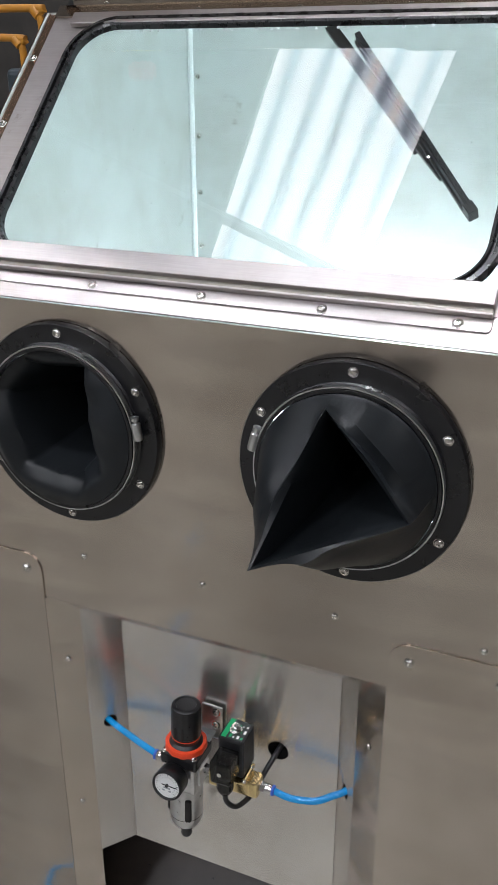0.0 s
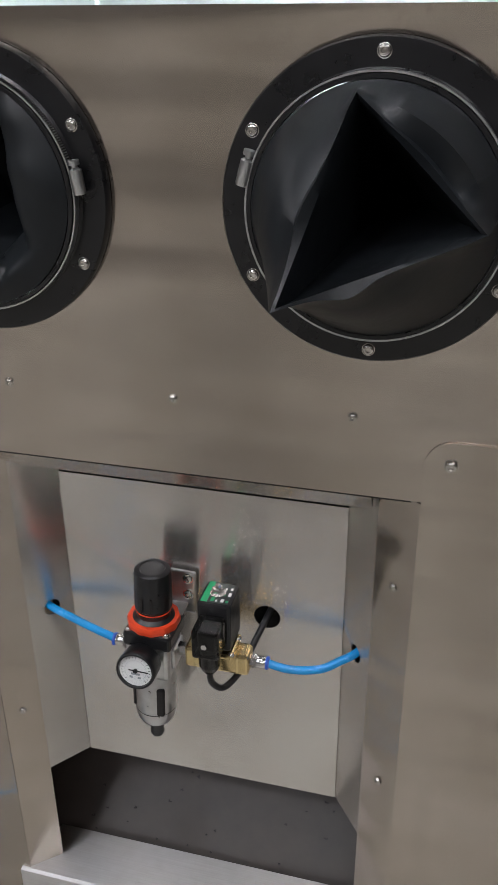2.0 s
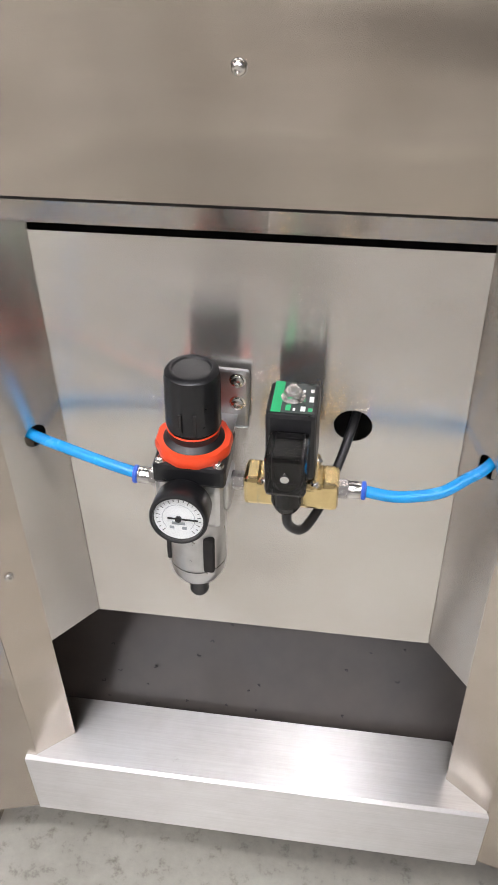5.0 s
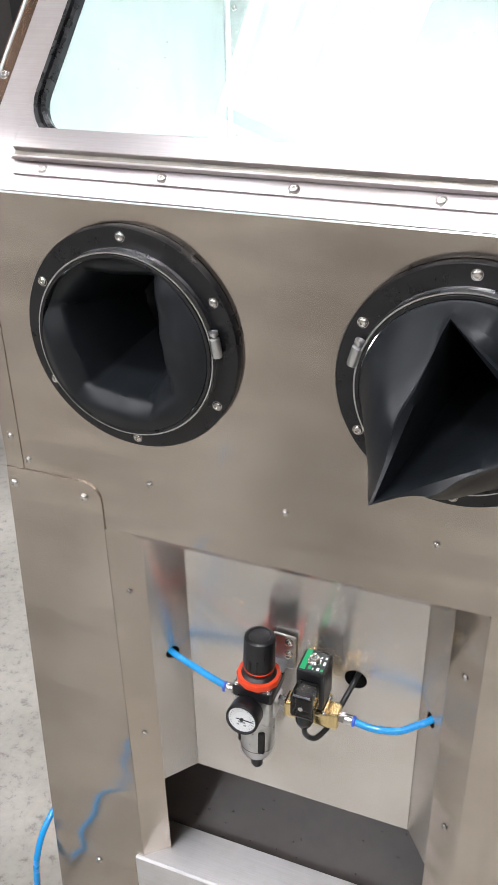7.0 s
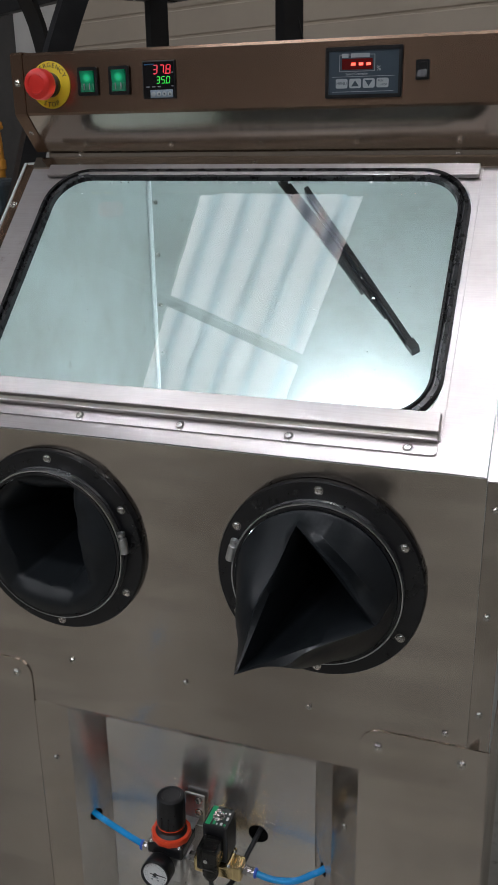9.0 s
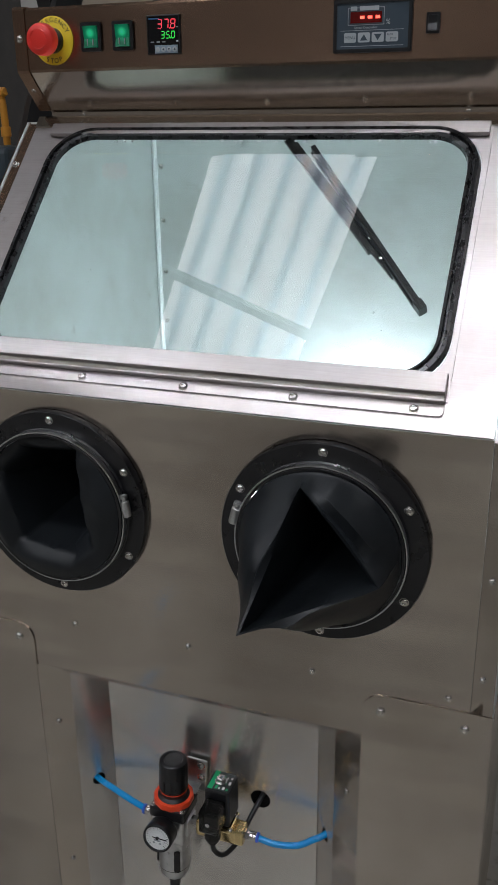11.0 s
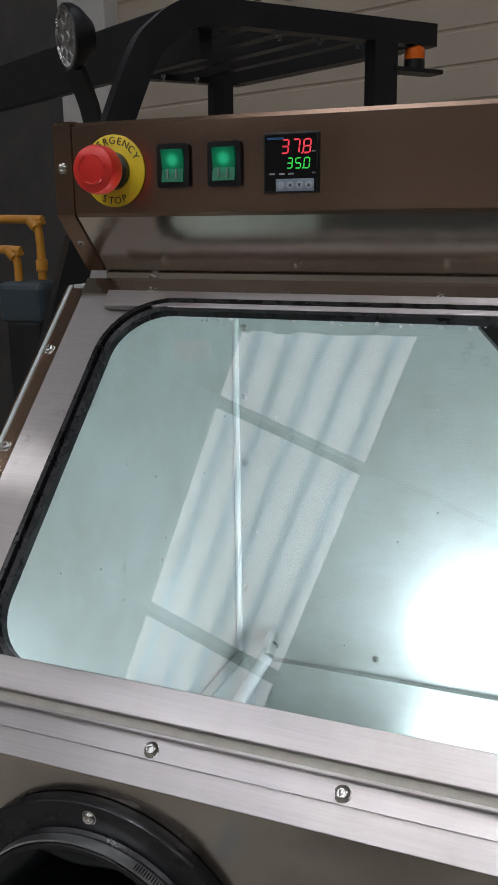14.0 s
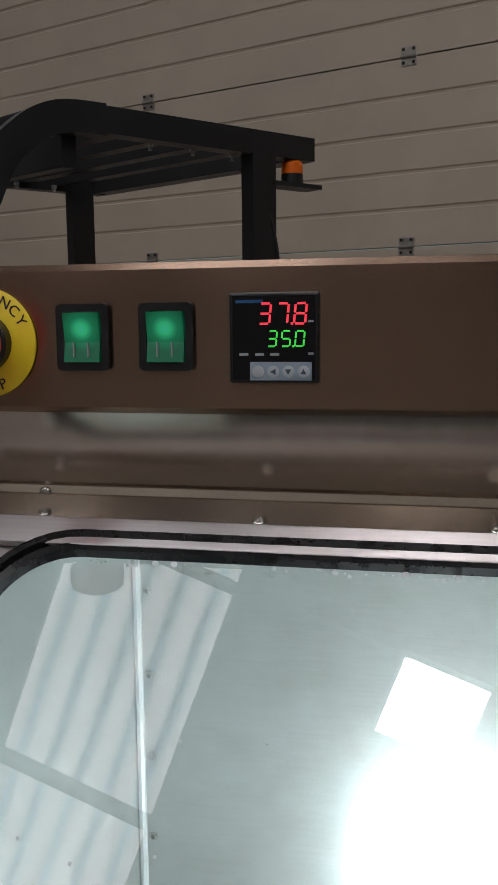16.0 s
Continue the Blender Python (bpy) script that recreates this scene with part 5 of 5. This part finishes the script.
mrot = Matrix(((across.x, fwd.x, 0, 0), (across.y, fwd.y, 0, 0), (0, 0, 1, 0), (0, 0, 0, 1)))
bmesh.ops.transform(bm, matrix=Matrix.Translation((GL + GFL) / 2 + fwd * 0.0 + Vector((0, 0, 0.015))) @ mrot, verts=bm.verts)
part("front_plate", bm, BLACK_PAINT, t)
lamp = new("work_lamp")
lamp.parent = t
lamp.location = GL + fwd * 0.285 + across * 0.205 + Vector((0, 0, -0.055))
ldir = (fwd * 1.0 + Vector((0, 0, -0.1))).normalized()
part("lamp_housing", lathe([(0, -0.05), (0.045, -0.05), (0.075, -0.02), (0.085, 0.0), (0.085, 0.018), (0.078, 0.020)], (0, 0, 0), ldir, 32), BLACK_PAINT, lamp, "", True)
part("lamp_bezel", lathe([(0.078, 0.012), (0.080, 0.022), (0.074, 0.024), (0.072, 0.014)], (0, 0, 0), ldir, 32), CHROME, lamp, "", True)
part("lamp_reflector", lathe([(0, 0.010), (0.074, 0.013)], (0, 0, 0), ldir, 32), ALU, lamp)
mlamp = axis_matrix((0, 0, 0), ldir)
for k in range(9):
    a = 2 * math.pi * k / 8
    rr_ = 0.05 if k < 8 else 0.0
    part("lamp_led", lathe([(0.014, 0.013), (0.015, 0.018), (0.008, 0.021), (0, 0.0215)], mlamp @ Vector((rr_ * math.cos(a), rr_ * math.sin(a), 0)), ldir, 10), CHROME, lamp)
bar("lamp_bracket", [lamp.location + Vector((0, 0, -0.08)), lamp.location + Vector((0.01, 0.05, -0.17)), lamp.location + Vector((0.02, 0.09, -0.32))], 0.06, 0.02, sub=3)
bq = GR + fwd * 0.065 + Vector((0, 0, -0.085))
bar("beacon_bracket", [GR + fwd * 0.16 + Vector((0, 0, -0.105)), GR - fwd * 0.02 + Vector((0, 0, -0.105))], 0.07, 0.012, sub=1)
bc = bq - fwd * 0.0
part("beacon_base", lathe([(0, 0), (0.032, 0), (0.032, 0.028), (0, 0.028)], bc + Vector((0, 0, -0.014)), (0, 0, 1), 24), BLACK, t)
part("beacon_lens", lathe([(0.030, 0.028), (0.031, 0.034), (0.030, 0.058), (0.022, 0.066), (0, 0.068)], bc + Vector((0, 0, -0.014)), (0, 0, 1), 24), ORANGE, t, "orange beacon lens", True)
ppo = GR.lerp(GL, 0.13)
part("wire", tube([ppo + Vector((-0.02, -0.045, -0.05)), ppo + Vector((-0.035, -0.07, -0.15)), ppo + Vector((-0.01, -0.05, -0.30)), ppo + Vector((0, -0.04, -0.5))], 0.006, 8), BLACK, t)

# ---- sectional door behind ----
door = thing("door_1", "closed grey-beige sectional door with ribbed panels and steel hinges", "door", kind="structure")
SECTION = 0.70
Z0 = 2.143 - 2 * SECTION
for k in range(-1, 4):
    z0 = Z0 + k * SECTION + 0.003
    z1 = z0 + SECTION - 0.006
    if z0 > DOOR_TOP:
        break
    prof = [(0.0, z0)]
    for j in range(1, 5):
        zc = z0 + (z1 - z0) * j / 5
        prof += [(0.0, zc - 0.010), (0.006, zc - 0.004), (0.006, zc + 0.004), (0.0, zc + 0.010)]
    prof += [(0.0, z1)]
    bm = bmesh.new()
    a = [bm.verts.new((DOOR_L, DOOR_V + 0.10 + d, max(z, 0))) for d, z in prof] + [bm.verts.new((DOOR_L, DOOR_V + 0.14, z1)), bm.verts.new((DOOR_L, DOOR_V + 0.14, max(z0, 0)))]
    b = [bm.verts.new((DOOR_R, vv.co.y, vv.co.z)) for vv in a]
    for i in range(len(a)):
        j = (i + 1) % len(a)
        bm.faces.new((a[i], a[j], b[j], b[i]))
    bm.faces.new(a)
    bm.faces.new(b)
    part("panel", hall(bm), DOOR_PAINT, door)
    if k >= 0:
        for hx in (-3.75, -2.57, -1.32, -0.07, 1.18, 2.43):
            hinge = part("hinge", hall(box_bm((hx - 0.032, DOOR_V + 0.094, z0 - 0.036), (hx + 0.032, DOOR_V + 0.0985, z0 + 0.034), 0.002)), HINGE, door, "small steel hinge plate")
            bm = bmesh.new()
            for ax in (-0.02, 0.02):
                for az in (-0.024, 0.024):
                    lathe([(0, 0), (0.006, 0), (0.006, 0.004), (0, 0.005)], (hx + ax, DOOR_V + 0.094, z0 + az), (0, -1, 0), 8, bm)
            part("screw", hall(bm), GAP_SHADE_AND_DARK, hinge)
            part("pin", hall(tube([(hx - 0.03, DOOR_V + 0.09, z0 - 0.003), (hx + 0.03, DOOR_V + 0.09, z0 - 0.003)], 0.006, 8, 1)), HINGE, hinge)

# ---- gas pipework beside the cabinet ----
t = thing("gas_pipework", "orange painted gas pipes with elbows standing behind the cabinet", "pipe")
part("pipe", tube([(-2.30, 1.60, 0.0), (-2.30, 1.60, 0.9), (-2.30, 1.60, 1.78), (-2.26, 1.60, 1.82), (-1.9, 1.60, 1.822), (-1.36, 1.60, 1.824), (-1.325, 1.60, 1.800), (-1.320, 1.60, 1.66)], 0.012, 12, 6), PIPE_ORANGE, t, "", True)
part("pipe", tube([(-2.30, 1.615, 1.70), (-2.0, 1.615, 1.742), (-1.45, 1.615, 1.742), (-1.415, 1.615, 1.720), (-1.410, 1.615, 1.64)], 0.012, 12, 6), PIPE_ORANGE, t, "", True)
for x, y, z, ax in ((-1.338, 1.60, 1.812, (1, 0, -1)), (-1.428, 1.615, 1.730, (1, 0, -1)), (-1.320, 1.60, 1.70, (0, 0, 1))):
    part("elbow", lathe([(0.013, -0.016), (0.0165, -0.014), (0.0165, 0.014), (0.013, 0.016)], (x, y, z), ax, 16), PIPE_ORANGE, t, "", True)
# meter colour also lowered to stand for the dim light there
part("meter", box_bm((-1.45, 1.56, 1.54), (-1.30, 1.69, 1.655), 0.02, 3), plain("grey_blue_enamel_dimmed", (0.035, 0.05, 0.06), 0.45), t, "grey-blue gas meter body")
part("meter_stand", box_bm((-1.43, 1.57, 0.0), (-1.32, 1.68, 1.542), 0.004), BLACK_PAINT, t)
